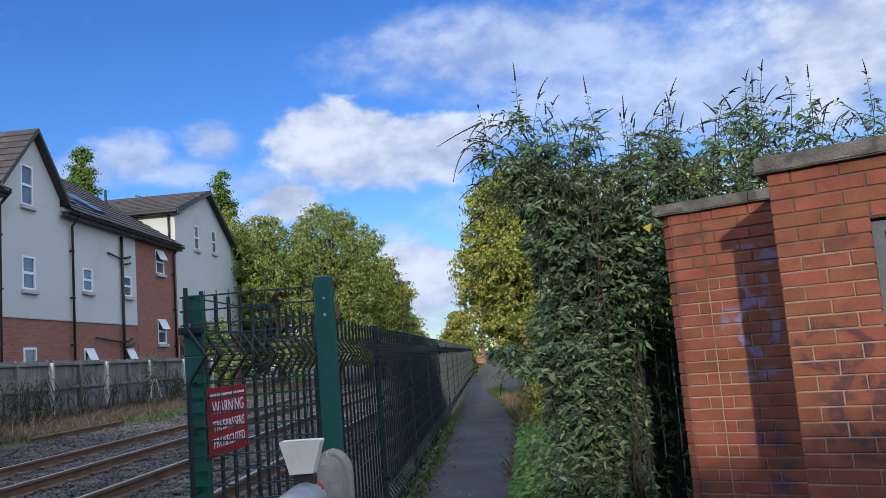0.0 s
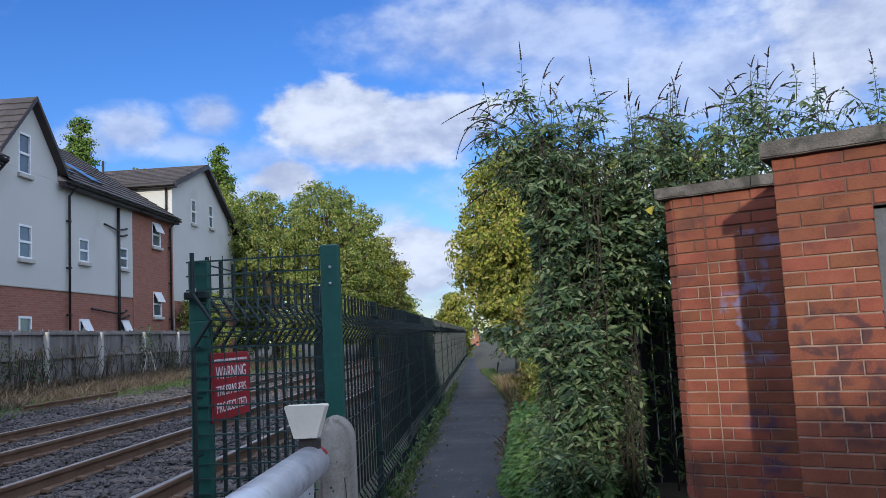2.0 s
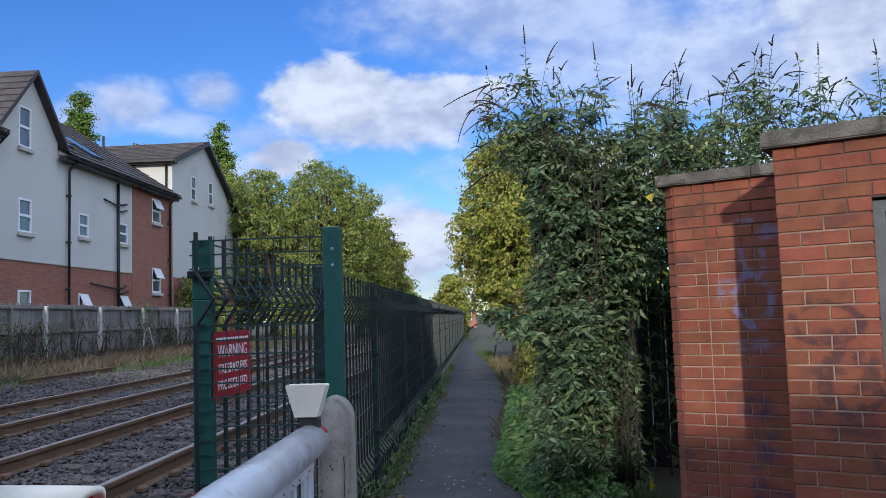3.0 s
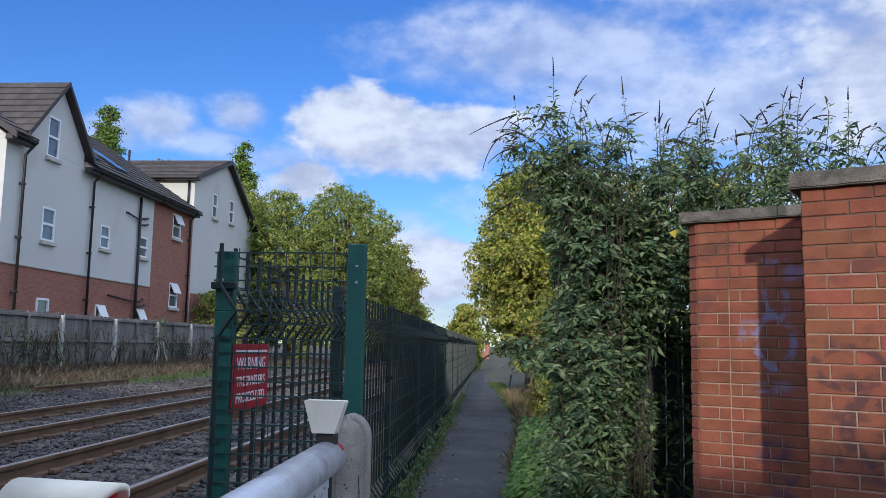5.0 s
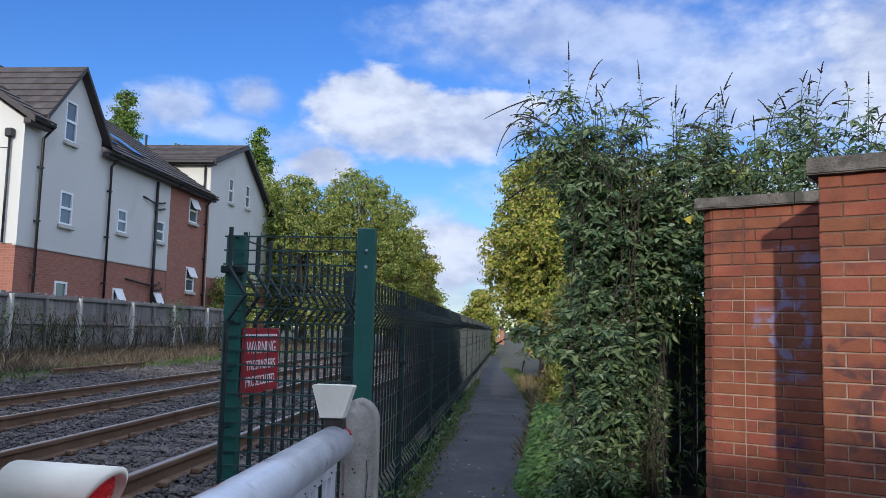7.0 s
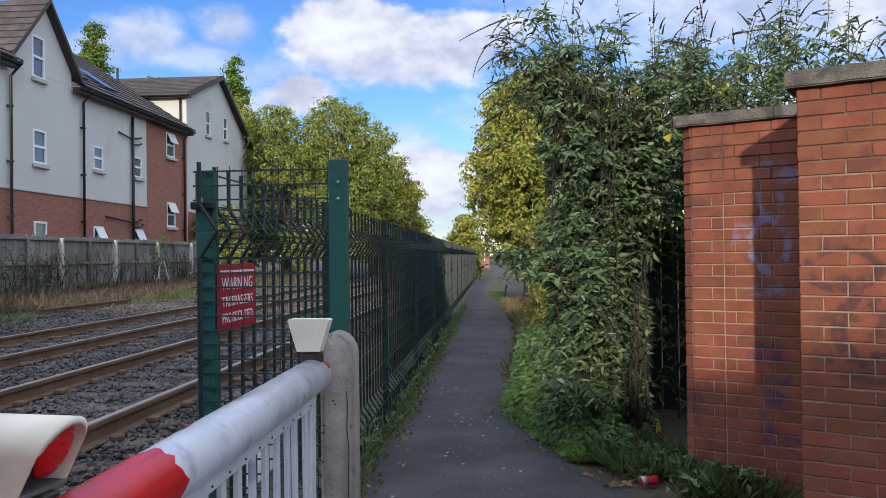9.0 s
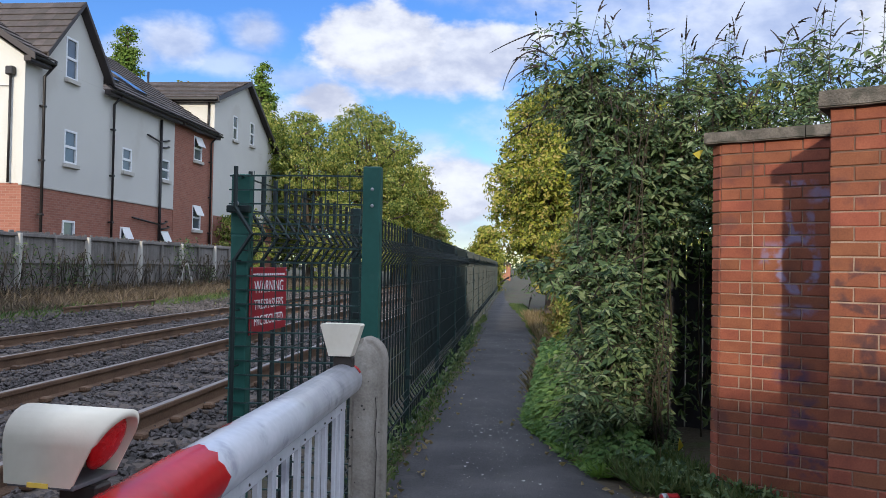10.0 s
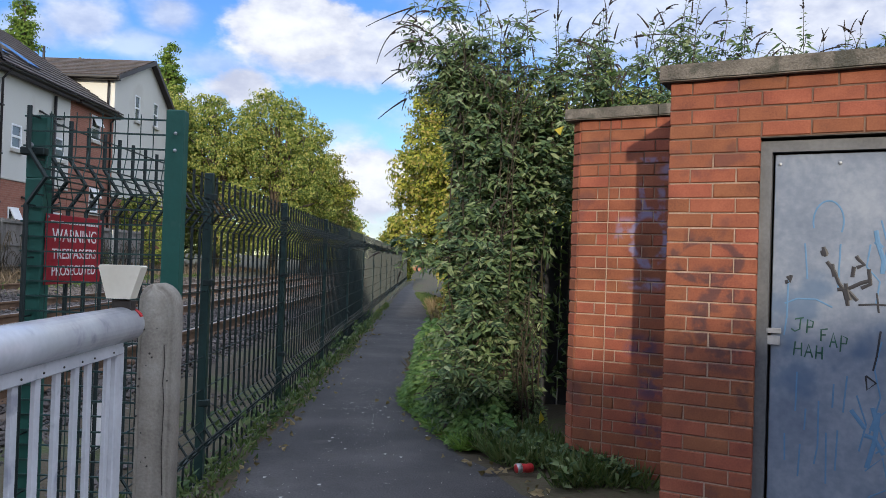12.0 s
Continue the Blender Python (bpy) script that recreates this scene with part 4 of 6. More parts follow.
def build_barrier():
    L = (TIP - TAIL).length
    v, f = boom_piece(0.0, L, 0, 0, 0)
    n = 28
    f.append(tuple(range(n)))
    f.append(tuple(len(v) - n + j for j in range(n))[::-1])
    ob = new("boom", mesh_of("boom", v, f, M["boom_white"], True))
    ob.parent = barrier
    tagged(ob, "glossy white painted tube, scuffed")
    boom = ob
    # red bands, a skin over the white
    bands = [(0.004, 0.03, 0.004, 0.014), (0.93, 0.965, 0.010, 0.02), (1.13, 2.35, 0.045, 0.03), (3.6, 4.9, 0.03, 0.03)]
    for k, (a, b, ra, rb) in enumerate(bands):
        v, f = boom_piece(a, b, ra, rb, k * 3.1 + 0.7, 0.0012)
        if k < 2:   # worn band: only its upper side is left
            f = [q for q in f if v[q[0]][2] > BOOM_Z + 0.012 and (not k or v[q[0]][0] < -0.004)]
        ob = new("red_band", mesh_of("red_band", v, f, M["boom_red"], True))
        ob.parent = boom
    # channel under the boom that carries the slats
    part("rail", slab((-0.016, -L + 0.1, BOOM_Z - 0.078), (0.016, -0.06, BOOM_Z - BOOM_R + 0.008), 0.003), M["boom_white"], barrier)
    slat = None
    y, k = -0.13, 0
    while y > -L + 0.3:
        if slat is None:
            bm = slab((-0.006, -0.0125, 0.20), (0.006, 0.0125, BOOM_Z - 0.07), 0.002)
            ob = part("slat", bm, M["boom_white"], barrier)
            slat = ob.data
        else:
            ob = new("slat", slat)
            ob.parent = barrier
        ob.matrix_basis = pose(0, y, 0, 0.0, 0.0, 0) if k != 1 else pose(0, y, 0, 1.3, 0, 0)
        bt = bmesh.new()
        bmesh.ops.create_uvsphere(bt, u_segments=6, v_segments=4, radius=0.003, matrix=pose(0.0165, 0, BOOM_Z - 0.066))
        b = part("bolt", bt, M["steel_dark"], ob)
        y -= 0.098
        k += 1
    part("end_slat", slab((-0.008, -0.088, 0.2), (0.008, -0.03, BOOM_Z - 0.06), 0.003), M["boom_white"], barrier, "wide white end slat")
    part("bottom_rail", slab((-0.01, -L + 0.1, 0.17), (0.01, -0.03, 0.2), 0.003), M["boom_white"], barrier)


build_barrier()


def lamp_body(two_ended):
    """Hooded lamp housing: wide above, narrow below, the hood overhanging the lens."""
    w, d, h = 0.038, 0.022, 0.092
    out = 0.022
    # side outline, wide at the top; the hood leans out past the lens on the +x end
    left_top = -w - (out if two_ended else 0.004)
    pts = [(-w + 0.004, 0.0), (w - 0.006, 0.0), (w + out, h - 0.004), (w + out - 0.004, h), (left_top + 0.004, h), (left_top, h - 0.004)]
    bm = prism([(a, b) for a, b in pts], -d, d, "y")
    bmesh.ops.bevel(bm, geom=[e for e in bm.edges if abs(e.verts[0].co.y - e.verts[1].co.y) > 0.05 and e.verts[0].co.z > h * 0.5], offset=0.004, segments=2, affect="EDGES")
    return bm, w, d, h, out


def build_lamp(place, turn, two_ended, label):
    e = base("boom_lamp", place, label, "warning lamp", "lamps on the boom", turn)
    if two_ended:
        bm, w, d, h, out = lamp_body(True)
        part("housing", bm, M["cream"], e)
    else:
        # arched hood, open at the lens end
        h, d, l0, l1, out = 0.100, 0.045, -0.078, 0.018, 0.052
        arch = [(-d, 0.0)] + [(-d * math.cos(radians(a)) * 1.0, 0.050 + 0.042 * math.sin(radians(a))) for a in range(0, 181, 15)] + [(d, 0.0)]
        v, f = [], []
        def ring(x0, lean, grow):
            for a, b in arch:
                v.append((x0 + lean * b / h, a * grow, b * (grow if b > 0.05 else 1)))
        ring(l0 + 0.012, -0.006, 0.9), ring(l0, -0.006, 1.0), ring(l1, out, 1.0), ring(l1, out, 0.90), ring(l1 - 0.045, 0.03, 0.88)
        n = len(arch)
        for r in range(4):
            for k in range(n - 1):
                a = r * n + k
                f.append((a, a + 1, a + n + 1, a + n))
        f.append(tuple(range(n)))
        ob = new("hood", mesh_of("hood", v, f, M["cream"], True))
        ob.parent = e
        part("base_tray", slab((l0 + 0.004, -d + 0.001, -0.003), (l1 + 0.004, d - 0.001, 0.003), 0.001), M["frame_paint"], e)
        lens = bmesh.new()
        bmesh.ops.create_uvsphere(lens, u_segments=24, v_segments=12, radius=0.039)
        bmesh.ops.transform(lens, matrix=pose(l1 + 0.017, 0, 0.049, 0, 27, 0) @ Matrix.Diagonal((0.3, 0.74, 1.0, 1)), verts=lens.verts)
        for fc in lens.faces:
            fc.smooth = True
        part("lens", lens, M["red_lens"], e, "round red glass lens")
        bm = bmesh.new()
        box(bm, (l0 + 0.035, -d - 0.0012, -0.002), (l0 + 0.065, -d - 0.0002, 0.004))
        part("label", bm, surf("label_yellow", [(0.6, 0.42, 0.05), (0.7, 0.5, 0.08)], 50.0, 0.6, bump=0), e)
    part("bracket", slab((-0.022, -0.016, -0.036), (0.034, 0.016, -0.003), 0.003), M["steel_dark"], e)
    return e


build_lamp((TIP.x - 0.005, TIP.y - 0.03, 1.240), -3.0, True, "cream lamp housing on the tip of the barrier boom")
build_lamp((-0.308, 1.245, 1.222), -8.0, False, "cream hooded lamp with red lens on the barrier boom")

# ---- concrete rest post for the boom ----
def build_rest():
    w, d, h = 0.053, 0.055, 1.278
    prof = [(-w, -0.15), (w, -0.15)] + [(w - 0.062 + 0.062 * math.cos(radians(a)), h - 0.075 + 0.075 * math.sin(radians(a))) for a in range(0, 91, 9)]
    prof += [(-w + 0.044 + 0.044 * math.cos(radians(a)), h - 0.055 + 0.055 * math.sin(radians(a))) for a in range(90, 181, 9)]
    bm = prism(prof, -d, d, "y")
    bmesh.ops.bevel(bm, geom=[e for e in bm.edges if abs(e.verts[0].co.y - e.verts[1].co.y) < 0.01], offset=0.016, segments=4, affect="EDGES")
    for fc in bm.faces:
        fc.smooth = True
    e = base("concrete_post", (-0.222, 2.765, 0), "weathered concrete post with rounded top behind the boom tip", "post")
    part("shaft", bm, M["concrete"], e)
    rnd = random.Random(9)
    for k in range(16):
        pit = bmesh.new()
        bmesh.ops.create_icosphere(pit, subdivisions=1, radius=rnd.uniform(0.0018, 0.004), matrix=pose(rnd.uniform(-0.05, 0.05), -d - 0.0003, rnd.uniform(0.7, 1.2)))
        part("pit", pit, M["steel_dark"], e)
    tube("crack", [(0.03, -d - 0.0004, 1.1), (0.034, -d - 0.0004, 1.05), (0.03, -d - 0.0004, 0.99), (0.036, -d - 0.0004, 0.93), (0.033, -d - 0.0004, 0.8), (0.04, -d - 0.0004, 0.66)], 0.0012, M["steel_dark"], e, 5)


build_rest()

# ---- railway ----
RAIL_TOP = 0.38


def rail_profile(x):
    h = RAIL_TOP
    half = [(0.070, h - 0.155), (0.070, h - 0.143), (0.012, h - 0.128), (0.010, h - 0.045), (0.034, h - 0.036), (0.035, h - 0.006), (0.028, h)]
    return [(x - a, b) for a, b in half] + [(x + a, b) for a, b in reversed(half)]


def build_rails():
    y0, y1 = 2.4, 140.0
    for k, x in enumerate((-2.58, -4.10, -5.68, -7.18)):
        e = base("rail", (0, 0, 0), "rusty brown steel running rail with a worn top", "rail", "running rails")
        part("rail_body", prism(rail_profile(x), y0, y1, "y"), M["rail_rust"], e)
        part("rail_head", slab((x - 0.027, y0, RAIL_TOP), (x + 0.027, y1, RAIL_TOP + 0.002)), M["rail_top"], e, "worn bright running surface")
    old = base("spare_rail", (0, 0, 0), "loose rusty rail lying beside the track", "rail")
    part("rail_body", prism([(a - 9.5, b + 0.115) for a, b in rail_profile(0)], 16.9, 21.2, "y"), M["rail_rust"], old)
    sl = None
    for cx in (-3.34, -6.43):
        y = 2.6
        while y < 60:
            if sl is None:
                ob = part("sleeper", slab((-1.25, -0.12, 0.08), (1.25, 0.12, 0.222), 0.01), M["sleeper"])
                sl = ob.data
            else:
                ob = new("sleeper", sl)
            tagged(ob, "weathered brown sleeper bedded in ballast", "sleeper", "railway sleepers")
            ob.matrix_basis = pose(cx + random.uniform(-0.02, 0.02), y, 0, 0, 0, random.uniform(-0.8, 0.8))
            for sx in (-0.76, 0.76):
                for dx in (-0.105, 0.105):
                    c = part("rail_clip", slab((sx + dx - 0.04, -0.05, 0.225), (sx + dx + 0.04, 0.05, 0.275), 0.012), M["rail_rust"], ob) if clip[0] is None else new("rail_clip", clip[0].data)
                    if clip[0] is None:
                        clip[0] = c
                        base_dx[0] = sx + dx
                    else:
                        c.parent = ob
                        c.location = (sx + dx - base_dx[0], 0, 0)
            y += 0.66


clip, base_dx = [None], [0.0]
build_rails()


def ballast_height(x):
    z = 0.215
    if x > -1.95:
        z -= (x + 1.95) * 0.24
    if x < -8.0:
        z += (-8.0 - x) * 0.09
    return z


def build_ballast():
    """A bed with thousands of broken stones on it."""
    verts, faces = [], []
    xs = [-9.7, -8.4, -7.9, -6, -4.5, -3, -2.2, -1.9, -1.5, -1.2]
    ys = [2.3] + [3 + 4 * k for k in range(40)]
    for y in ys:
        for x in xs:
            verts.append((x, y, ballast_height(x) - 0.02))
    n = len(xs)
    faces = [(j * n + i, j * n + i + 1, (j + 1) * n + i + 1, (j + 1) * n + i) for j in range(len(ys) - 1) for i in range(n - 1)]
    tagged(new("ballast_bed", mesh_of("ballast_bed", verts, faces, M["ballast_bed"])), "bed of grey-brown railway ballast", "ballast", kind="structure")
    rng = np.random.default_rng(4)
    N = 62000
    near = rng.random(N) ** 1.7
    y = 2.6 + near * 36
    x = rng.uniform(-9.5, -1.25, N)
    size = rng.uniform(0.018, 0.036, N) * (1 + 0.35 * (y > 14))
    shape = np.array([(1, 0, 0), (-1, 0.2, 0), (0, 1, 0.1), (0.1, -1, 0), (0, 0.1, 0.8), (0.1, 0, -0.8)])
    tri = np.array([(0, 2, 4), (2, 1, 4), (1, 3, 4), (3, 0, 4), (2, 0, 5), (1, 2, 5), (3, 1, 5), (0, 3, 5)])
    ang = rng.uniform(0, 6.283, N)
    jig = rng.uniform(0.65, 1.3, (N, 6, 3))
    p = shape[None] * jig * size[:, None, None]
    tilt = rng.uniform(-0.7, 0.7, N)
    c, s = np.cos(ang)[:, None], np.sin(ang)[:, None]
    px, py = p[..., 0] * c - p[..., 1] * s, p[..., 0] * s + p[..., 1] * c
    pz = p[..., 2]
    ct, st = np.cos(tilt)[:, None], np.sin(tilt)[:, None]
    px, pz = px * ct - pz * st, px * st + pz * ct
    z = np.array([ballast_height(a) for a in x]) + rng.uniform(-0.012, 0.018, N)
    V = np.stack([px + x[:, None], py + y[:, None], pz + z[:, None]], -1).reshape(-1, 3)
    F = (tri[None] + (np.arange(N) * 6)[:, None, None]).reshape(-1, 3)
    tagged(new("ballast_stones", mesh_of("ballast_stones", V.tolist(), F.tolist(), M["stone"])), "loose broken grey-brown ballast stones", "ballast", kind="stuff")


build_ballast()

# ---- houses beyond the railway ----
def house_brickwork():
    m = bpy.data.materials.new("house_brickwork")
    m.use_nodes = True
    nt = m.node_tree
    p = nt.nodes["Principled BSDF"]
    pos = nt.nodes.new("ShaderNodeNewGeometry").outputs["Position"]
    sep = nt.nodes.new("ShaderNodeSeparateXYZ")
    nt.links.new(pos, sep.inputs[0])
    com = nt.nodes.new("ShaderNodeCombineXYZ")
    nt.links.new(link_math(nt, "ADD", sep.outputs[1], sep.outputs[0]), com.inputs[0])
    nt.links.new(sep.outputs[2], com.inputs[1])
    b = nt.nodes.new("ShaderNodeTexBrick")
    b.inputs["Scale"].default_value, b.inputs["Mortar Size"].default_value = 1.0, 0.006
    b.inputs["Brick Width"].default_value, b.inputs["Row Height"].default_value = 0.225, 0.075
    b.inputs["Color1"].default_value, b.inputs["Color2"].default_value, b.inputs["Mortar"].default_value = (0.21, 0.082, 0.055, 1), (0.29, 0.12, 0.082, 1), (0.28, 0.19, 0.15, 1)
    nt.links.new(com.outputs[0], b.inputs["Vector"])
    n = nt.nodes.new("ShaderNodeTexNoise")
    n.inputs["Scale"].default_value = 0.9
    nt.links.new(pos, n.inputs["Vector"])
    nt.links.new(mix_colour(nt, link_math(nt, "MULTIPLY", n.outputs["Fac"], 0.5), b.outputs["Color"], (0.3, 0.11, 0.065), "MIX"), p.inputs["Base Color"])
    p.inputs["Roughness"].default_value = 0.9
    return m


M["house_brickwork"] = house_brickwork()
HX = -14.0
EAVE, PLINTH = 7.35, 3.68


def window(parent, y0, y1, z0, z1, bars=1, x=None, ajar=False):
    """A white window in the wall that faces the railway: frame, panes, sill."""
    x = HX if x is None else x
    w = new("window")
    w.parent = parent
    fr = bmesh.new()
    t = 0.065
    box(fr, (x - 0.06, y0, z0), (x + 0.012, y0 + t, z1))
    box(fr, (x - 0.06, y1 - t, z0), (x + 0.012, y1, z1))
    box(fr, (x - 0.06, y0 + t, z0), (x + 0.012, y1 - t, z0 + t))
    box(fr, (x - 0.06, y0 + t, z1 - t), (x + 0.012, y1 - t, z1))
    mid = z0 + (z1 - z0) * 0.5
    if bars:
        box(fr, (x - 0.06, y0 + t, mid - 0.04), (x + 0.012, y1 - t, mid + 0.04))
    part("frame", fr, M["upvc"], w)
    spans = [(z0 + t, mid - 0.04), (mid + 0.04, z1 - t)] if bars else [(z0 + t, z1 - t)]
    for a, b in spans:
        part("pane", slab((x - 0.05, y0 + t, a), (x - 0.035, y1 - t, b)), M["glass"], w)
    if ajar:
        bm = slab((0, 0, -(spans[-1][1] - spans[-1][0])), (0.03, y1 - y0 - 2 * t, 0))
        sh = part("open_light", bm, M["upvc"], w, "white top light standing ajar")
        sh.matrix_basis = pose(x + 0.02, y0 + t, spans[-1][1], 0, -24, 0)
    part("sill", slab((x + 0.004, y0 - 0.06, z0 - 0.13), (x + 0.11, y1 + 0.06, z0 - 0.003), 0.01), M["sill"], w)
    part("backing", slab((x - 0.34, y0, z0), (x - 0.30, y1, z1)), M["steel_dark"], w)
    return w


def wall_with_holes(y0, y1, z0, z1, holes, material, parent, x=None, name="wall", t=0.28):
    """A wall along y with true openings (y0, y1, z0, z1)."""
    x = HX if x is None else x
    bm = bmesh.new()
    ys = sorted({y0, y1, *[h[0] for h in holes], *[h[1] for h in holes]})
    zs = sorted({z0, z1, *[h[2] for h in holes], *[h[3] for h in holes]})
    ys, zs = [v for v in ys if y0 <= v <= y1], [v for v in zs if z0 <= v <= z1]
    for a, b in zip(ys, ys[1:]):
        for c, d in zip(zs, zs[1:]):
            my, mz = (a + b) / 2, (c + d) / 2
            if not any(h[0] < my < h[1] and h[2] < mz < h[3] for h in holes):
                box(bm, (x - t, a, c), (x, b, d))
    bmesh.ops.remove_doubles(bm, verts=bm.verts, dist=0.0005)
    return part(name, bm, material, parent)


def tiled_slope(parent, a, b, c, d, rows, name="roof"):
    """Overlapping tile courses between eave a-b and ridge d-c, each course a step, tiles split along it."""
    a, b, c, d = map(Vector, (a, b, c, d))
    nrm = (b - a).cross(d - a).normalized()
    if nrm.z < 0:
        nrm = -nrm
    v, f = [], []
    for r in range(rows):
        t0, t1 = r / rows, (r + 1.12) / rows
        l0, r0, l1, r1 = a.lerp(d, t0), b.lerp(c, t0), a.lerp(d, min(1, t1)), b.lerp(c, min(1, t1))
        n = max(1, int((r0 - l0).length / 0.33))
        for k in range(n):
            q = [l0.lerp(r0, k / n), l0.lerp(r0, (k + 0.97) / n), l1.lerp(r1, (k + 0.97) / n), l1.lerp(r1, k / n)]
            i = len(v)
            up = nrm * 0.05
            v += [tuple(q[0] + up), tuple(q[1] + up), tuple(q[2] + nrm * 0.012), tuple(q[3] + nrm * 0.012), tuple(q[0]), tuple(q[1])]
            f += [(i, i + 1, i + 2, i + 3), (i + 4, i + 5, i + 1, i)]
    ob = new(name, mesh_of(name, v, f, M["roof_tile"]))
    ob.parent = parent
    under = mesh_of("roof_deck", [tuple(p - nrm * 0.03) for p in (a, b, c, d)] + [tuple(p - nrm * 0.09) for p in (a, b, c, d)],
                    [(0, 1, 2, 3), (7, 6, 5, 4), (0, 4, 5, 1), (1, 5, 6, 2), (2, 6, 7, 3), (3, 7, 4, 0)], M["fascia"])
    o2 = new("roof_deck", under)
    o2.parent = parent
    return ob


def downpipe(parent, y, z0, z1, x=None, out=0.1, r=0.045):
    x = HX if x is None else x
    tube("downpipe", [(x + 0.42, y + 0.05, z1 + 0.12), (x + 0.40, y + 0.03, z1), (x + out, y, z1 - 0.35), (x + out, y, z0)], r, M["black_plastic"], parent, 8)
    for z in np.arange(z0 + 0.8, z1 - 0.6, 1.6):
        part("pipe_clip", slab((x + 0.002, y - 0.08, z), (x + out + 0.05, y + 0.08, z + 0.06), 0.01), M["black_plastic"], parent)


def build_house_row():
    h = base("terraced_house", (HX, 22.25, 0.4), "three-storey house, white render over red brick, dark tiled roof", "house")
    h2 = base("gabled_house", (HX, 36.6, 0.4), "white rendered gabled house with dark tiled roof", "house")
    for e in (h, h2):
        e.matrix_world = Matrix.Identity(4)
    g0, g1, apex_y, apex_z = 22.95, 26.85, 24.93, 9.72
    A = [(24.30, 24.98, 7.17, 8.48), (24.32, 25.05, 4.52, 5.58), (24.35, 25.05, 1.7, 2.74)]
    B = [(28.02, 28.72, 4.72, 5.56), (28.02, 28.72, 1.7, 2.72)]
    C = [(31.18, 31.9, 4.75, 5.56), (31.18, 31.95, 1.7, 2.72)]
    D = [(34.3, 35.2, 5.93, 6.98), (34.3, 35.2, 2.92, 3.98)]
    y_mid = 32.35
    wall_with_holes(22.25, y_mid, PLINTH, EAVE - 0.05, A + B + C, M["render_white"], h, name="rendered_wall")
    wall_with_holes(22.25, y_mid, 0.2, PLINTH - 0.004, A + B + C, M["house_brickwork"], h, x=HX - 0.02, name="brick_plinth")
    part("plinth_band", slab((HX - 0.1, 22.2, PLINTH - 0.06), (HX + 0.02, y_mid, PLINTH + 0.002), 0.01), M["sill"], h)
    wall_with_holes(y_mid + 0.003, 36.55, 0.2, EAVE + 0.05, D, M["house_brickwork"], h, x=HX + 0.004, name="brick_wall_panel")
    # end wall towards the road, with its gable
    part("end_wall", prism([(HX - 0.003, PLINTH), (HX - 0.003, EAVE - 0.05), (-19.0, 10.6), (-24.0, EAVE - 0.05), (-24.0, PLINTH)], 22.253, 22.5, "y"), M["render_white"], h)
    part("end_plinth", slab((-24.0, 22.27, 0.2), (HX - 0.3, 22.5, PLINTH - 0.004)), M["house_brickwork"], h)
    # gable wall
    bm = bmesh.new()
    zt = EAVE - 0.045
    hole = A[0]
    def edge_z(y):
        return apex_z - 0.12 - abs(y - apex_y) * (apex_z - 7.6) / 1.95
    ys = [g0 + 0.25, hole[0], (hole[0] + hole[1]) / 2, apex_y, hole[1], g1 - 0.25]
    ys = sorted(set(ys))
    for a, b in zip(ys, ys[1:]):
        lo = hole[3] if hole[0] <= a and b <= hole[1] else zt
        q = [(a, lo), (b, lo), (b, max(lo + 0.01, edge_z(b))), (a, max(lo + 0.01, edge_z(a)))]
        one = [bm.verts.new((HX - 0.0015, y, z)) for y, z in q]
        two = [bm.verts.new((HX - 0.25, y, z)) for y, z in q]
        for k in range(4):
            bm.faces.new((one[k], one[(k + 1) % 4], two[(k + 1) % 4], two[k]))
        bm.faces.new(one), bm.faces.new(two[::-1])
    bmesh.ops.recalc_face_normals(bm, faces=list(bm.faces))
    part("gable_wall", bm, M["render_white"], h)
    for k, (a, b, c, d) in enumerate(A + B + C + D):
        window(h, a, b, c, d, 1, ajar=k in (4, 6, 7, 8), x=HX + (0.004 if k > 6 else 0))
    # roofs
    over, ridge = HX + 0.42, 10.9
    tiled_slope(h, (over, 22.0, EAVE - 0.02), (over, g0 + 0.1, EAVE - 0.02), (-19.0, g0 + 0.1, ridge), (-19.0, 22.0, ridge), 14)
    tiled_slope(h, (over, g1 - 0.1, EAVE - 0.02), (over, 36.6, EAVE - 0.02), (-19.0, 36.6, ridge), (-19.0, g1 - 0.1, ridge), 14)
    tiled_slope(h, (over - 0.7, g0, 7.62), (over - 0.7, g1, 7.62), (-19.0, g1, ridge), (-19.0, g0, ridge), 12)
    tiled_slope(h, (-24.4, 22.0, EAVE - 0.02), (-24.4, 36.6, EAVE - 0.02), (-19.0, 36.6, ridge), (-19.0, 22.0, ridge), 12)
    tiled_slope(h, (HX + 0.25, g0, 7.58), (-18.2, g0, 7.58), (-18.2, apex_y, apex_z), (HX + 0.25, apex_y, apex_z), 8)
    tiled_slope(h, (HX + 0.25, g1, 7.58), (-18.2, g1, 7.58), (-18.2, apex_y, apex_z), (HX + 0.25, apex_y, apex_z), 8)
    for ya, yb in ((g0, apex_y), (g1, apex_y)):
        bm = bmesh.new()
        q = [(ya, 7.45), (yb, apex_z - 0.13), (yb, apex_z + 0.02), (ya, 7.63)]
        one = [bm.verts.new((HX + 0.22, y, z)) for y, z in q]
        two = [bm.verts.new((HX + 0.27, y, z)) for y, z in q]
        for k in range(4):
            bm.faces.new((one[k], one[(k + 1) % 4], two[(k + 1) % 4], two[k]))
        bm.faces.new(one), bm.faces.new(two[::-1])
        bmesh.ops.recalc_face_normals(bm, faces=list(bm.faces))
        part("barge_board", bm, M["fascia"], h)
    part("verge_board", prism([(HX + 0.45, EAVE - 0.2), (HX + 0.45, EAVE), (-19.0, ridge), (-19.0, ridge - 0.2)], 21.97, 22.03, "y"), M["fascia"], h)
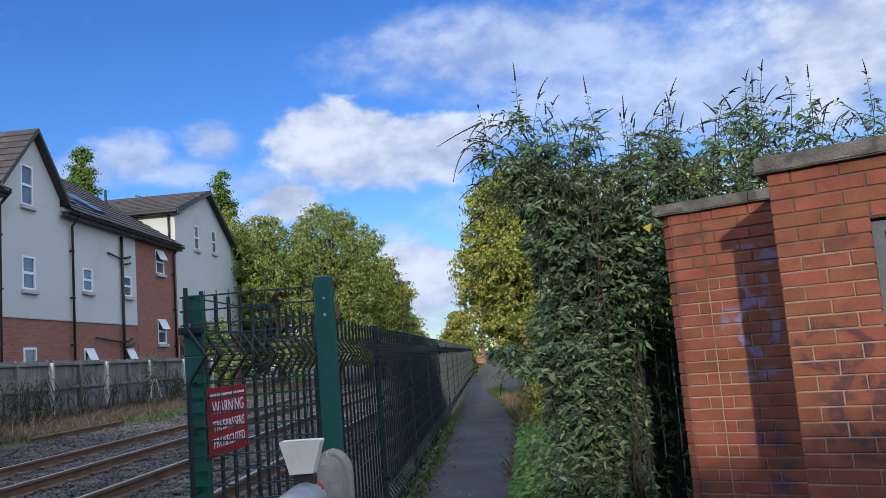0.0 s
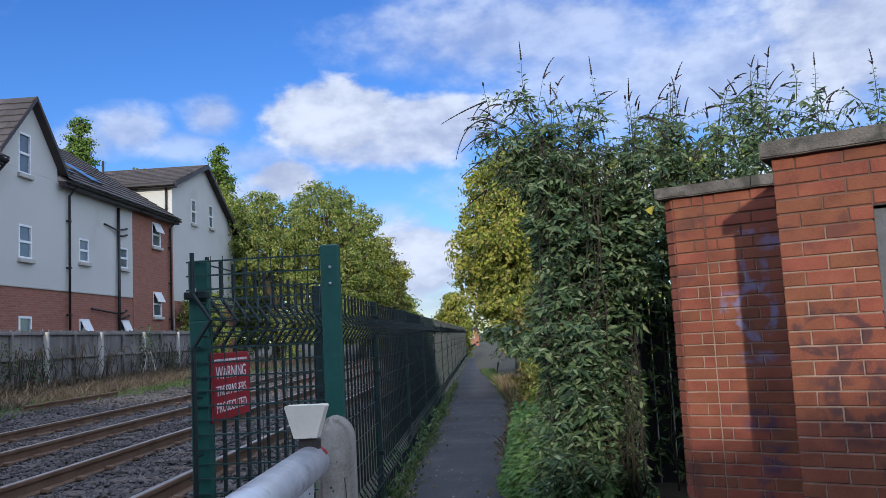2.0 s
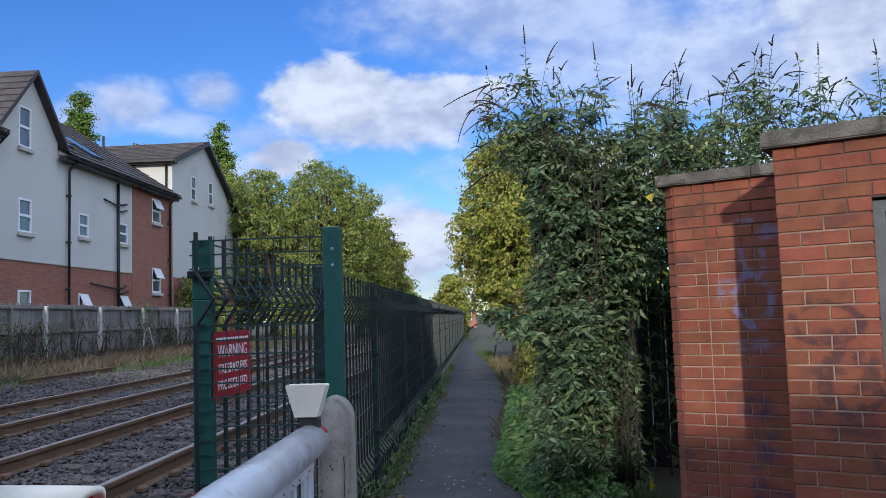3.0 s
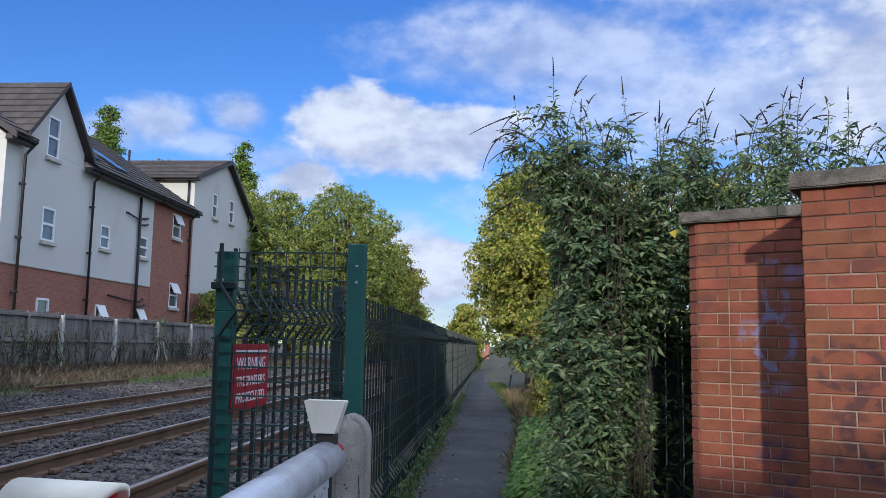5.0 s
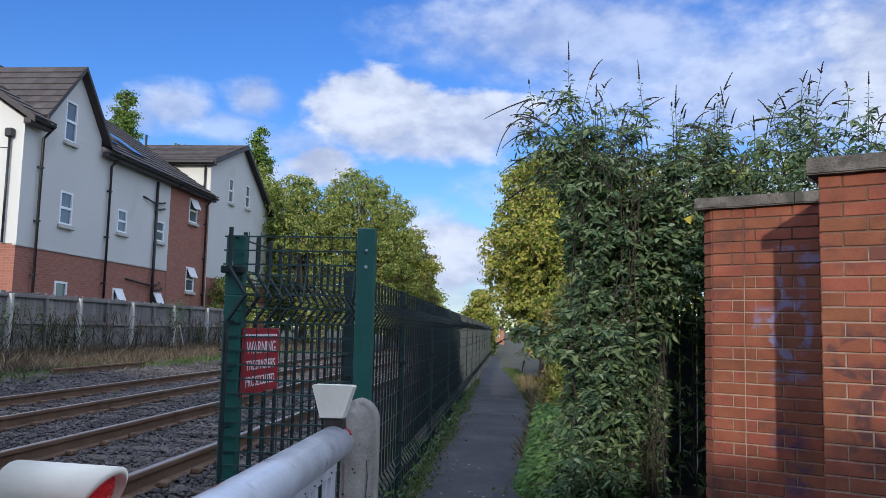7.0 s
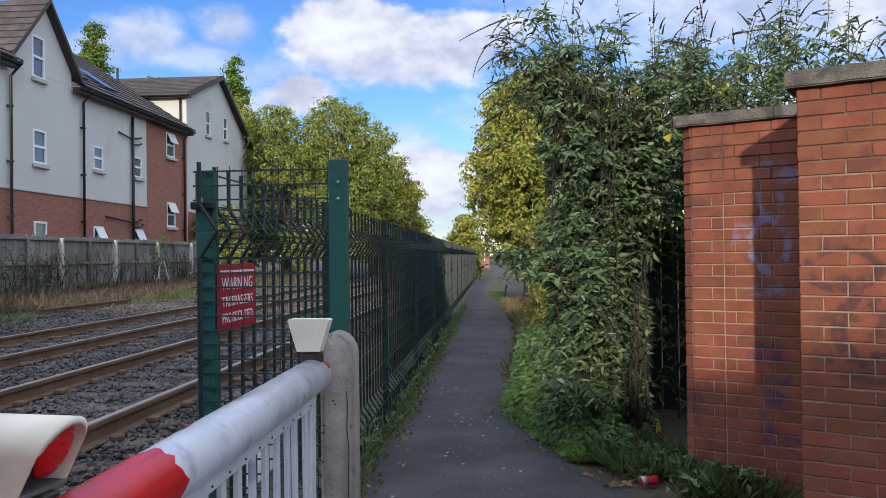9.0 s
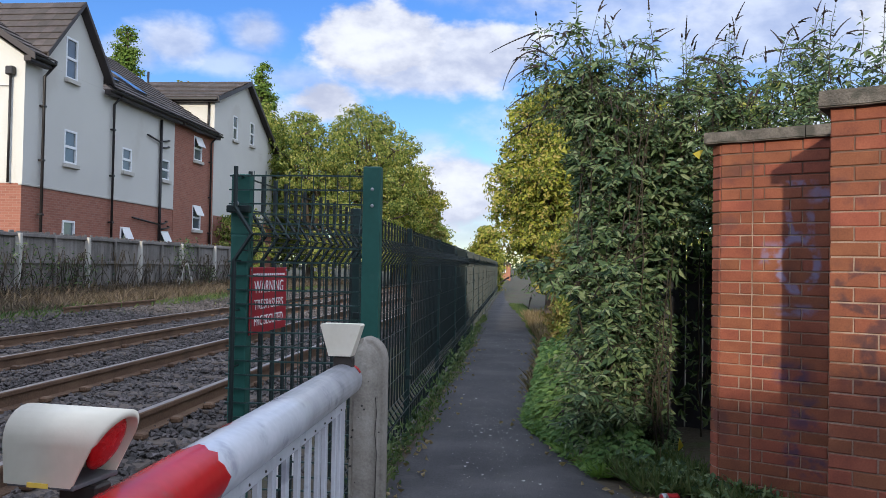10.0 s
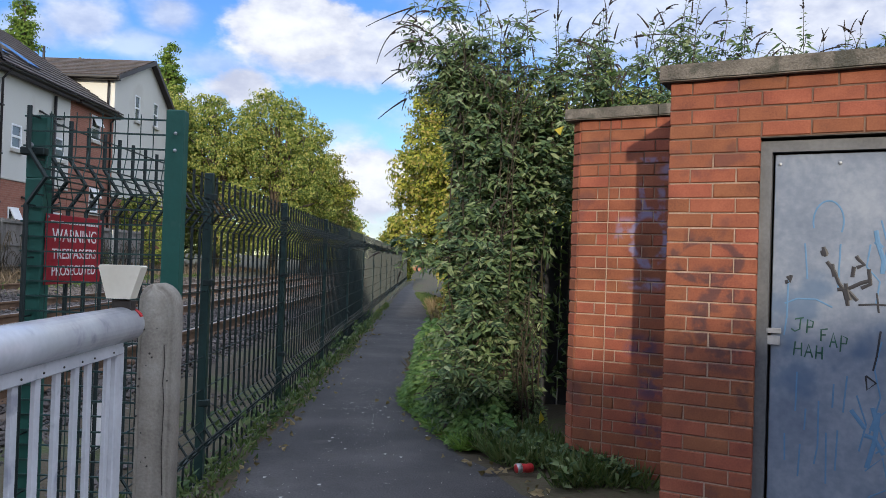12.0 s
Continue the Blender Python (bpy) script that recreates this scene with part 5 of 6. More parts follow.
    for ya, yb in ((22.0, g0 + 0.15), (g1 - 0.35, 32.4), (32.6, 36.6)):
        part("fascia_board", slab((HX + 0.1, ya, EAVE - 0.23), (HX + 0.33, yb, EAVE - 0.06), 0.01), M["fascia"], h)
        gut = [(HX + 0.40 + 0.06 * math.cos(radians(a)), EAVE - 0.08 + 0.06 * math.sin(radians(a))) for a in range(180, 361, 30)]
        part("gutter", prism(gut, ya, yb, "y"), M["black_plastic"], h)
    for y, z0 in ((23.05, 0.4), (27.2, 0.4), (36.05, 0.4)):
        downpipe(h, y, z0, EAVE - 0.1)
    # thin waste pipe with a hopper on the end wall, and a cable
    tube("waste_pipe", [(HX - 0.38, 22.16, 6.75), (HX - 0.38, 22.16, PLINTH)], 0.035, M["black_plastic"], h, 8)
    part("hopper", slab((HX - 0.5, 22.06, 6.75), (HX - 0.26, 22.25, 7.0), 0.03), M["black_plastic"], h)
    tube("cable", [(HX - 0.38, 22.235, 6.45), (HX - 3.0, 22.235, 6.5), (HX - 6.0, 22.235, 6.47)], 0.012, M["fascia"], h, 5)
    # soil stack with side branches
    tube("soil_pipe", [(HX + 0.1, 30.92, 0.4), (HX + 0.1, 30.92, 7.05)], 0.06, M["black_plastic"], h, 10)
    for z, y0, y1 in ((6.15, 29.9, 31.0), (6.2, 31.0, 31.75), (5.95, 31.0, 31.75), (2.95, 28.9, 31.0), (2.95, 31.0, 31.7), (2.75, 31.0, 31.9)):
        far = y0 if y1 <= 31.0 else y1
        tube("branch_pipe", [(HX + 0.1, 30.92, z), (HX + 0.1, (30.92 + far) / 2, z + 0.06), (HX + 0.06, far, z + 0.14), (HX - 0.05, far, z + 0.16)], 0.035, M["black_plastic"], h, 8)
    # roof windows
    for y in (28.0, 30.2):
        e = new("roof_window")
        e.parent = h
        k0, k1 = 0.16, 0.40
        P = lambda k: (over + (-19.0 - over) * k, EAVE - 0.02 + (ridge - EAVE + 0.02) * k)
        (xa, za), (xb, zb) = P(k0), P(k1)
        nx, nz = 0.55, 0.83
        for nm, grow, lift, mt in (("frame", 0.06, 0.10, M["fascia"]), ("pane", 0.0, 0.115, M["glass"])):
            q = [(xa + nx * lift, za + nz * lift), (xb + nx * lift, zb + nz * lift), (xb, zb), (xa, za)]
            part(nm, prism(q, y - 0.42 - grow, y + 0.42 + grow, "y"), mt, e)
    # second house
    ya, yb, ap = 36.6, 45.4, (40.74, 10.72)
    W2 = [(39.0, 39.65, 7.55, 8.75), (41.5, 42.15, 7.66, 8.85)]
    ze = 7.4
    wall_with_holes(ya, yb, 0.2, ze, [], M["render_white"], h2, x=HX - 0.002)
    bm = bmesh.new()
    zl = lambda y: 9.15 + (ap[1] - 9.15) * (y - ya) / (ap[0] - ya) if y < ap[0] else ap[1] - (ap[1] - 7.9) * (y - ap[0]) / (yb - ap[0])
    ys = sorted({ya, 39.0, 39.65, ap[0], 41.5, 42.15, yb})
    for a, b in zip(ys, ys[1:]):
        hs = [w for w in W2 if w[0] <= a and b <= w[1]]
        spans = [(ze + 0.002, hs[0][2]), (hs[0][3], None)] if hs else [(ze + 0.002, None)]
        for lo, hi in spans:
            q = [(a, lo), (b, lo), (b, hi or zl(b)), (a, hi or zl(a))]
            one = [bm.verts.new((HX - 0.0015, y, z)) for y, z in q]
            two = [bm.verts.new((HX - 0.25, y, z)) for y, z in q]
            for k in range(4):
                bm.faces.new((one[k], one[(k + 1) % 4], two[(k + 1) % 4], two[k]))
            bm.faces.new(one), bm.faces.new(two[::-1])
    bmesh.ops.recalc_face_normals(bm, faces=list(bm.faces))
    part("gable_wall", bm, M["render_white"], h2)
    part("side_wall", slab((-24.0, ya + 0.003, 0.2), (HX - 0.26, ya + 0.26, 9.1)), M["render_white"], h2)
    part("plinth", slab((HX - 0.1, ya + 0.05, 0.3), (HX + 0.006, yb, PLINTH)), M["house_brickwork"], h2)
    for w in W2:
        window(h2, *w)
    tiled_slope(h2, (HX + 0.3, ya - 0.4, 9.06), (-24.0, ya - 0.4, 9.06), (-24.0, ap[0], ap[1] + 0.05), (HX + 0.3, ap[0], ap[1] + 0.05), 11)
    tiled_slope(h2, (HX + 0.3, yb + 0.3, 7.8), (-24.0, yb + 0.3, 7.8), (-24.0, ap[0], ap[1] + 0.05), (HX + 0.3, ap[0], ap[1] + 0.05), 14)
    for p, q in (((ya - 0.4, 8.95), ap), ((yb + 0.3, 7.7), ap)):
        bm = prism([(p[0], p[1] - 0.1), (q[0], q[1] - 0.16), (q[0], q[1] + 0.05), (p[0], p[1] + 0.12)], HX + 0.28, HX + 0.33, "x")
        part("barge_board", bm, M["fascia"], h2)
    part("gutter", slab((-24.0, ya - 0.5, 8.9), (HX + 0.3, ya - 0.36, 9.04), 0.03), M["black_plastic"], h2)
    part("soffit", slab((-24.0, ya - 0.34, 8.86), (HX + 0.25, ya, 8.93)), M["fascia"], h2)
    tube("downpipe", [(HX - 0.25, ya - 0.1, 8.9), (HX - 0.25, ya - 0.1, 7.3)], 0.05, M["black_plastic"], h2, 8)
    tube("vent_pipe", [(-18.0, 38.2, 9.7), (-18.0, 38.2, 10.7)], 0.06, M["black_plastic"], h2, 8)
    tube("aerial", [(-17.0, 31.3, 9.2), (-17.0, 31.3, 10.6)], 0.02, M["galv"], h, 6)


build_house_row()

# ---- timber fence behind the railway ----
def build_timber_fence():
    e = base("timber_fence", (-12.3, 14.0, 0.4), "weathered grey close-boarded timber fence with concrete posts", "fence")
    e.matrix_world = Matrix.Identity(4)
    rnd = random.Random(21)
    boards = []
    for k in range(3):
        t = 2.19 + 0.02 * k
        boards.append(mesh_of("board", *prism_data([(-0.05, 0.55), (0.048, 0.55), (0.048, t), (-0.05, t)], 0.018, 0.008), M["old_timber"]))
    y, k = 14.2, 0
    while y < 36:
        ob = new("board", boards[k % 3] if rnd.random() < 0.8 else boards[0])
        ob.parent = e
        ob.location = (-12.34 + rnd.uniform(-0.006, 0.006), y, rnd.uniform(-0.02, 0.02))
        y += 0.103
        k += 1
    py = [13.0 + 3.25 * i for i in range(8)]
    for i, y in enumerate(py):
        part("post", slab((-12.33, y - 0.065, 0.2), (-12.19, y + 0.065, 2.16), 0.015), M["sill"], e, "grey concrete post")
        if i + 1 < len(py):
            m = y + 1.62
            part("thin_post", slab((-12.31, m - 0.04, 0.3), (-12.23, m + 0.04, 2.13), 0.01), M["old_timber"], e)
            for z in (0.75, 1.4, 2.08):
                part("cross_rail", slab((-12.325, y + 0.07, z), (-12.255, y + 3.18, z + 0.085), 0.008), M["old_timber"], e)
            part("gravel_board", slab((-12.33, y + 0.07, 0.3), (-12.27, y + 3.18, 0.53), 0.008), M["old_timber"], e)
    for s in (-1, 1):
        part("strut", slab((-0.05, -0.05, 0), (0.05, 0.05, 1.35), 0.01, pose(-12.1, 29.25 + s * 0.85, 0.3, s * 33, 0, 0)), M["sill"], e)


def prism_data(outline, hi, lo=0.0):
    """Verts and faces of a thin upright board: outline of (y, z), thick along x."""
    n = len(outline)
    v = [(hi, a, b) for a, b in outline] + [(-lo, a, b) for a, b in outline]
    f = [tuple(range(n)), tuple(range(2 * n - 1, n - 1, -1))] + [(k, k + n, (k + 1) % n + n, (k + 1) % n) for k in range(n)]
    return v, f


build_timber_fence()


def build_far_house():
    """A pale house end closing the view along the path."""
    e = base("far_house", (-2.2, 92.0, 0), "small brick house far off at the end of the path", "house")
    part("wall", slab((-1.0, 0, -0.2), (1.0, 5, 1.9), 0.02), M["far_wall"], e)
    part("roof", prism([(-1.2, 1.86), (1.2, 1.86), (0, 2.6)], -0.3, 5.3, "y"), M["roof_tile"], e)
    w = part("window", slab((-0.5, -0.04, 0.9), (0.5, 0.02, 1.9), 0.01), M["upvc"], e)
    part("pane", slab((-0.42, -0.05, 0.98), (0.42, -0.03, 1.82)), M["glass"], w)


build_far_house()

# ---- plants ----
def leaf_cloud(centres, dirs, length, width, seed, droop=0.0, fold_amt=0.25, ups=None):
    """Leaves as folded blades: base, two sides, tip. centres and dirs are arrays; returns verts, faces."""
    rng = np.random.default_rng(seed)
    n = len(centres)
    d = dirs / (np.linalg.norm(dirs, axis=1, keepdims=True) + 1e-9)
    d[:, 2] -= droop
    d /= np.linalg.norm(d, axis=1, keepdims=True) + 1e-9
    r = rng.normal(size=(n, 3)) if ups is None else ups
    s = np.cross(d, r)
    s /= np.linalg.norm(s, axis=1, keepdims=True) + 1e-9
    nrm = np.cross(s, d)
    L = (length if np.ndim(length) else np.full(n, length))[:, None] * rng.uniform(0.65, 1.25, (n, 1))
    W = (width if np.ndim(width) else np.full(n, width))[:, None] * rng.uniform(0.7, 1.2, (n, 1))
    mid = centres + d * L * 0.42
    v = np.stack([centres, mid + s * W * 0.5 + nrm * W * fold_amt, mid - s * W * 0.5 + nrm * W * fold_amt, centres + d * L - nrm * L * 0.12], 1)
    i = np.arange(n) * 4
    f = np.concatenate([np.stack([i, i + 1, i + 3], 1), np.stack([i, i + 3, i + 2], 1)])
    return v.reshape(-1, 3), f


def leaves_object(name, data, material, parent=None, label=""):
    v = np.concatenate([a for a, _ in data])
    off, fs = 0, []
    for a, f in data:
        fs.append(f + off)
        off += len(a)
    ob = new(name, mesh_of(name, v.tolist(), np.concatenate(fs).tolist(), material))
    ob.parent = parent
    return tagged(ob, label)


def turned_leaves(centres, dirs, ups, length, width, seed, roll=0.5):
    """Pointed, folded leaves that lie square to ups: base, two pairs of edge points with the midrib sunk between, and a drooping tip."""
    rng = np.random.default_rng(seed)
    n = len(centres)
    d = dirs / (np.linalg.norm(dirs, axis=1, keepdims=True) + 1e-9)
    u = ups + rng.normal(size=(n, 3)) * roll
    s = np.cross(d, u)
    s /= np.linalg.norm(s, axis=1, keepdims=True) + 1e-9
    nrm = np.cross(s, d)
    L = (length if np.ndim(length) else np.full(n, length))[:, None] * rng.uniform(0.6, 1.3, (n, 1))
    W = (width if np.ndim(width) else np.full(n, width))[:, None] * rng.uniform(0.75, 1.25, (n, 1)) * 0.5
    curl = rng.uniform(0.02, 0.22, (n, 1)) * L
    a, b = centres + d * L * 0.3, centres + d * L * 0.66 - nrm * curl * 0.4
    v = np.stack([centres, a + s * W + nrm * W * 0.35, a, a - s * W + nrm * W * 0.35,
                  b + s * W * 0.72 + nrm * W * 0.25, b, b - s * W * 0.72 + nrm * W * 0.25, centres + d * L - nrm * curl], 1)
    tri = np.array([(0, 2, 1), (0, 3, 2), (1, 2, 4), (2, 5, 4), (2, 3, 6), (2, 6, 5), (4, 5, 7), (5, 6, 7)])
    f = (tri[None] + (np.arange(n) * 8)[:, None, None]).reshape(-1, 3)
    return v.reshape(-1, 3), f


def tree(place, height, spread, material, label, seed, n=9000, leaf=0.22, clumps=26, low=0.25, category="tree", squash=1.0, top=0.0):
    """A tapered trunk with limbs, and a crown of layered leaf clumps with an uneven outline."""
    rng = np.random.default_rng(seed)
    e = base("tree", place, label, category)
    th = height * (low + 0.25)
    v, f = tube_data([(0, 0, -0.1), (0.04 * spread, 0, th * 0.5), (-0.03 * spread, 0.05, th), (0, 0, height * 0.8)], [height * 0.028, height * 0.022, height * 0.016, height * 0.004], 8)
    ends = []
    for k in range(clumps):
        a = k * 2.39996 + rng.uniform(-0.3, 0.3)
        t = (k + 0.5) / clumps
        z = height * (low + (1 - low) * (0.06 + 0.87 * t))
        prof = math.sin(math.pi * min(1, max(0, (0.10 + 0.80 * t) ** (0.85)))) ** 0.75
        if top:
            prof = (1 - t) ** top
        rr = spread * prof * rng.uniform(0.5, 0.95)
        c = np.array([rr * math.cos(a), rr * math.sin(a) * squash, z * rng.uniform(0.95, 1.03)])
        ends.append((c, spread * rng.uniform(0.22, 0.36) * (0.7 + 0.5 * prof)))
        tube_data([(0, 0, min(z * 0.75, th)), tuple(c * 0.55 + np.array((0, 0, z * 0.36))), tuple(c)], [height * 0.010, height * 0.006, height * 0.002], 5, v, f)
        # two or three smaller clumps stand off each bough
        for j in range(3):
            w = rng.normal(size=3)
            w /= np.linalg.norm(w)
            c2 = c + w * ends[-1 - j][1] * np.array((0.95, 0.95, 0.7))
            ends.append((c2, ends[-1 - j][1] * rng.uniform(0.38, 0.62)))
            tube_data([tuple(c), tuple(c2)], [height * 0.003, height * 0.001], 4, v, f)
    ob = new("trunk", mesh_of("trunk", v, f, M["bark"]))
    ob.parent = e
    area = sum(r * r for _, r in ends)
    data = []
    for k, (c, r) in enumerate(ends):
        m = max(12, int(n * r * r / area))
        each = 16                                    # leaves to a tuft
        tufts = max(3, m // each)
        u = rng.normal(size=(tufts, 3))
        u /= np.linalg.norm(u, axis=1, keepdims=True)
        lump = 1 + 0.22 * np.sin(u[:, :1] * 7 + k) * np.cos(u[:, 2:] * 6 + k * 2)
        tc = c + u * r * (1.06 - 0.45 * rng.random((tufts, 1)) ** 2) * lump * np.array((1, 1, 0.8))
        off = rng.normal(size=(tufts, each, 3)) * np.array((1, 1, 0.6)) * leaf * rng.uniform(0.5, 1.1, (tufts, 1, 1))
        p = (tc[:, None] + off).reshape(-1, 3)
        nrm = off / (np.linalg.norm(off, axis=2, keepdims=True) + 1e-6) + u[:, None] * 0.8 + np.array((0, 0, 0.35))
        nrm = nrm.reshape(-1, 3)
        side = np.cross(nrm, rng.normal(size=nrm.shape))
        side /= np.linalg.norm(side, axis=1, keepdims=True) + 1e-9
        data.append(leaf_cloud(p, side + np.array((0, 0, -0.4)), leaf, leaf * 0.62, seed * 100 + k, 0.0, ups=nrm))
    leaves_object("crown", data, material, e)
    return e


def build_trees():
    G, Y, B, C = M["tree_green"], M["tree_gold"], M["tree_brown"], M["conifer"]
    far = "leafy green tree beyond the railway in evening light"
    tree((-19.0, 52, 0.4), 12.6, 4.2, G, far, 1, 26000, 0.2, low=0.1)
    tree((-15.6, 49, 0.4), 10.3, 3.6, G, far, 2, 30000, 0.18, low=0.05)
    tree((-12.2, 47, 0.4), 10.2, 3.4, G, "broad green tree turning gold at its top", 3, 32000, 0.17, low=0.05)
    tree((-8.9, 47, 0.4), 10.9, 3.0, G, "tall green and yellow tree beside the railway", 4, 32000, 0.16, low=0.05)
    tree((-8.0, 52, 0.4), 9.2, 2.5, Y, "yellowing tree beside the railway", 5, 24000, 0.17, low=0.05)
    tree((-8.3, 60, 0.4), 8.6, 2.4, B, "browning tree beside the railway", 6, 12000, 0.22, low=0.03)
    tree((-9.0, 72, 0.4), 7.6, 2.3, G, far, 7, 5000, 0.34, low=0.03)
    tree((-9.6, 88, 0.4), 6.0, 2.2, G, far, 8, 4000, 0.4, low=0.03)
    tree((-30.3, 60, 0.4), 19.6, 2.7, C, "tall pointed conifer behind the houses", 9, 20000, 0.24, 44, 0.2, "conifer", top=0.7)
    tree((-19.6, 60, 0.4), 16.4, 2.1, C, "slim pointed conifer behind the houses", 10, 16000, 0.22, 40, 0.2, "conifer", top=0.7)
    tree((-29.0, 70, 0.4), 16.2, 4.0, B, "sparse tree top showing behind the roofs", 11, 2200, 0.4, low=0.5)
    tree((-24.0, 68, 0.4), 16.0, 4.0, B, "sparse tree top showing behind the roofs", 12, 2200, 0.4, low=0.5)
    right = "roadside tree in golden evening sunlight beside the path"
    tree((0.95, 21.5, 0), 6.3, 1.5, Y, right, 13, 24000, 0.11, 38, 0.27)
    tree((2.3, 20.0, 0), 5.9, 2.0, Y, right, 14, 18000, 0.12, 32, 0.15)
    tree((1.4, 25.5, 0), 7.0, 1.8, B, "browning tree in evening sunlight beside the path", 15, 18000, 0.13, 34, 0.2)
    tree((2.3, 15.0, 0), 3.9, 1.15, G, "bushy green tree beside the path", 16, 12000, 0.10, 28, 0.03)
    tree((4.2, 16.0, 0), 5.2, 2.2, G, "bushy green tree behind the brick wall", 17, 9000, 0.13, 28, 0.05)
    tree((1.3, 33.0, 0), 6.0, 1.6, G, right, 18, 12000, 0.15, 28, 0.15)
    tree((-1.85, 48.0, 0), 4.2, 0.85, Y, "small golden tree far along the path", 19, 6000, 0.18, 26, 0.03)
    tree((-2.9, 70.0, 0), 4.6, 1.2, Y, "small golden tree far along the path", 20, 5000, 0.26, 26, 0.03)
    tree((1.25, 10.7, 0), 2.9, 0.55, G, "overgrown green shrub between the buddleia and the trees", 24, 12000, 0.075, 26, 0.02, "shrub")
    tree((1.15, 13.2, 0), 2.5, 0.5, B, "olive-brown shrub beside the sunlit straw", 25, 8000, 0.08, 22, 0.02, "shrub")
    tree((-13.0, 37.5, 0.4), 3.6, 1.3, G, "dark ivy-covered bush beside the house", 23, 4000, 0.16, 18, 0.02)


build_trees()


def buddleia():
    """Woody stems from the ground, leafy arching sprays all along them, spent flower spikes at their ends."""
    rng = np.random.default_rng(77)
    e = base("buddleia_bush", (1.3, 7.2, 0), "tall overgrown grey-green buddleia with spent dark flower spikes", "bush")
    sv, sf, pv, pf = [], [], [], []
    leaf = {"at": [], "way": [], "up": [], "long": [], "wide": []}

    def fits(p):
        """Behind the wall and the hut, and clear of the dark hollow beside the wall."""
        x, y, z = p
        if 0.75 < z < 2.62 and x < 0.69 + 0.06 * math.sin(z * 7) + 0.05 * math.sin(z * 17 + y * 5) and not 1.27 < z < 1.6:
            return False
        if x > 1.1 and y < 6.75 - 0.57 * (x - 1.2) + 0.12:
            return False
        return not (x > 1.42 + 0.06 * math.sin(z * 9) and z < 1.5 + 0.1 * math.sin(x * 8) and y < 7.7)

    def spike(p, d, length, bend):
        """A thin spent flower head, knobbly along its length."""
        m = max(10, int(length / 0.013))
        pts, x, dd = [], np.array(p, float), np.array(d, float)
        for k in range(m):
            pts.append(tuple(x))
            dd = dd / np.linalg.norm(dd)
            x = x + dd * length / m
            dd = dd + np.array((0, 0, bend / m))
        tube_data(pts, [0.0075 * (1 - 0.7 * k / m) * (1.4 if k % 2 else 0.7) for k in range(m)], 5, pv, pf)

    def pair(p, d, turn, size, ratio):
        """Two opposite leaves that hang outward from a twig."""
        a = np.cross(d, (0.55 * math.cos(turn), 0.55 * math.sin(turn), 0.8))
        a /= np.linalg.norm(a) + 1e-6
        for sg in (1, -1):
            if rng.random() < 0.1:
                continue
            w = a * sg + d * rng.uniform(0.2, 0.8) + np.array((0, 0, -rng.uniform(0.0, 0.7)))
            q = p + a * sg * 0.006
            if not fits(q):
                continue
            leaf["at"].append(q), leaf["way"].append(w), leaf["up"].append(np.array((-0.1, -0.6, 0.65)) + a * sg * 0.3)
            s = size * rng.uniform(0.55, 1.25)
            leaf["long"].append(s), leaf["wide"].append(s * ratio)

    def spray(p, d, length, droop, size, head, step=0.036, ratio=0.3, bend=None):
        """A leafy twig that arches over; leaves shrink towards its head."""
        p, d = np.array(p, float), np.array(d, float)
        n = max(4, int(length / step))
        pts = []
        for k in range(n):
            d = d / np.linalg.norm(d)
            pts.append(tuple(p))
            if k and not fits(p):
                head = 0
                break
            t = k / n
            if k and t < 0.93:
                pair(p, d, k * 1.57 + 0.4, size * (1.1 - 0.65 * t), ratio)
            p = p + d * length / n
            d = d + np.array((0, 0, -droop)) * (0.3 + 1.7 * t) / n + rng.normal(size=3) * 0.05
        pts.append(tuple(p + d * 0.01))
        tube_data(pts, [0.0042 * (1 - 0.7 * k / len(pts)) for k in range(len(pts))], 4, sv, sf)
        if head:
            spike(p, d, head, -rng.uniform(0.3, 1.6) if bend is None else bend)
            if rng.random() < 0.6:
                spike(p, d + rng.normal(size=3) * 0.6, head * 0.45, -1.0)

    def stem(foot, tip, bow, sprays, first=0.25, size=0.12, head=0.0, thick=0.009):
        """A main stem bowed between foot and tip, with sprays standing off it."""
        foot, tip, bow = (np.array(q, float) for q in (foot, tip, bow))
        pts = [foot + (tip - foot) * t + bow * math.sin(math.pi * t) + rng.normal(size=3) * 0.012 for t in np.linspace(0, 1, 12)]
        tube_data([tuple(q) for q in pts], [thick * (1 - 0.75 * k / 11) for k in range(12)], 6, sv, sf)
        for k in range(sprays):
            t = first + (1 - first) * (k + rng.random()) / sprays
            i = min(10, int(t * 11))
            q = pts[i] + (pts[i + 1] - pts[i]) * (t * 11 - i)
            along = (pts[i + 1] - pts[i]) / np.linalg.norm(pts[i + 1] - pts[i])
            a = rng.uniform(0, 6.283)
            out = np.array((math.cos(a) - 0.25, math.sin(a) - 0.45, 0.0))
            high = q[2] > 2.45
            up = 0.5 if high else 0.25 + 0.5 * t
            spray(q, out + along * up, rng.uniform(0.22, 0.5) * (0.85 if high else 1.0), rng.uniform(0.6, 2.2) if high else rng.uniform(0.2, 1.4), size * (0.85 if high else 1.0), rng.uniform(0.06, 0.16) if rng.random() < (0.32 if high else 0.05) else 0, 0.028 if high else 0.032, 0.33 if high else 0.38)
        d = pts[-1] - pts[-2]
        spray(pts[-1], d / np.linalg.norm(d), 0.3, rng.uniform(0.2, 1.4), size * 0.7, head or rng.uniform(0.1, 0.22))

    def crest(x):
        return 3.22 + 0.12 * math.sin(x * 3.1) + 0.1 * math.sin(x * 7.7) - 0.3 * max(0, 0.75 - x)

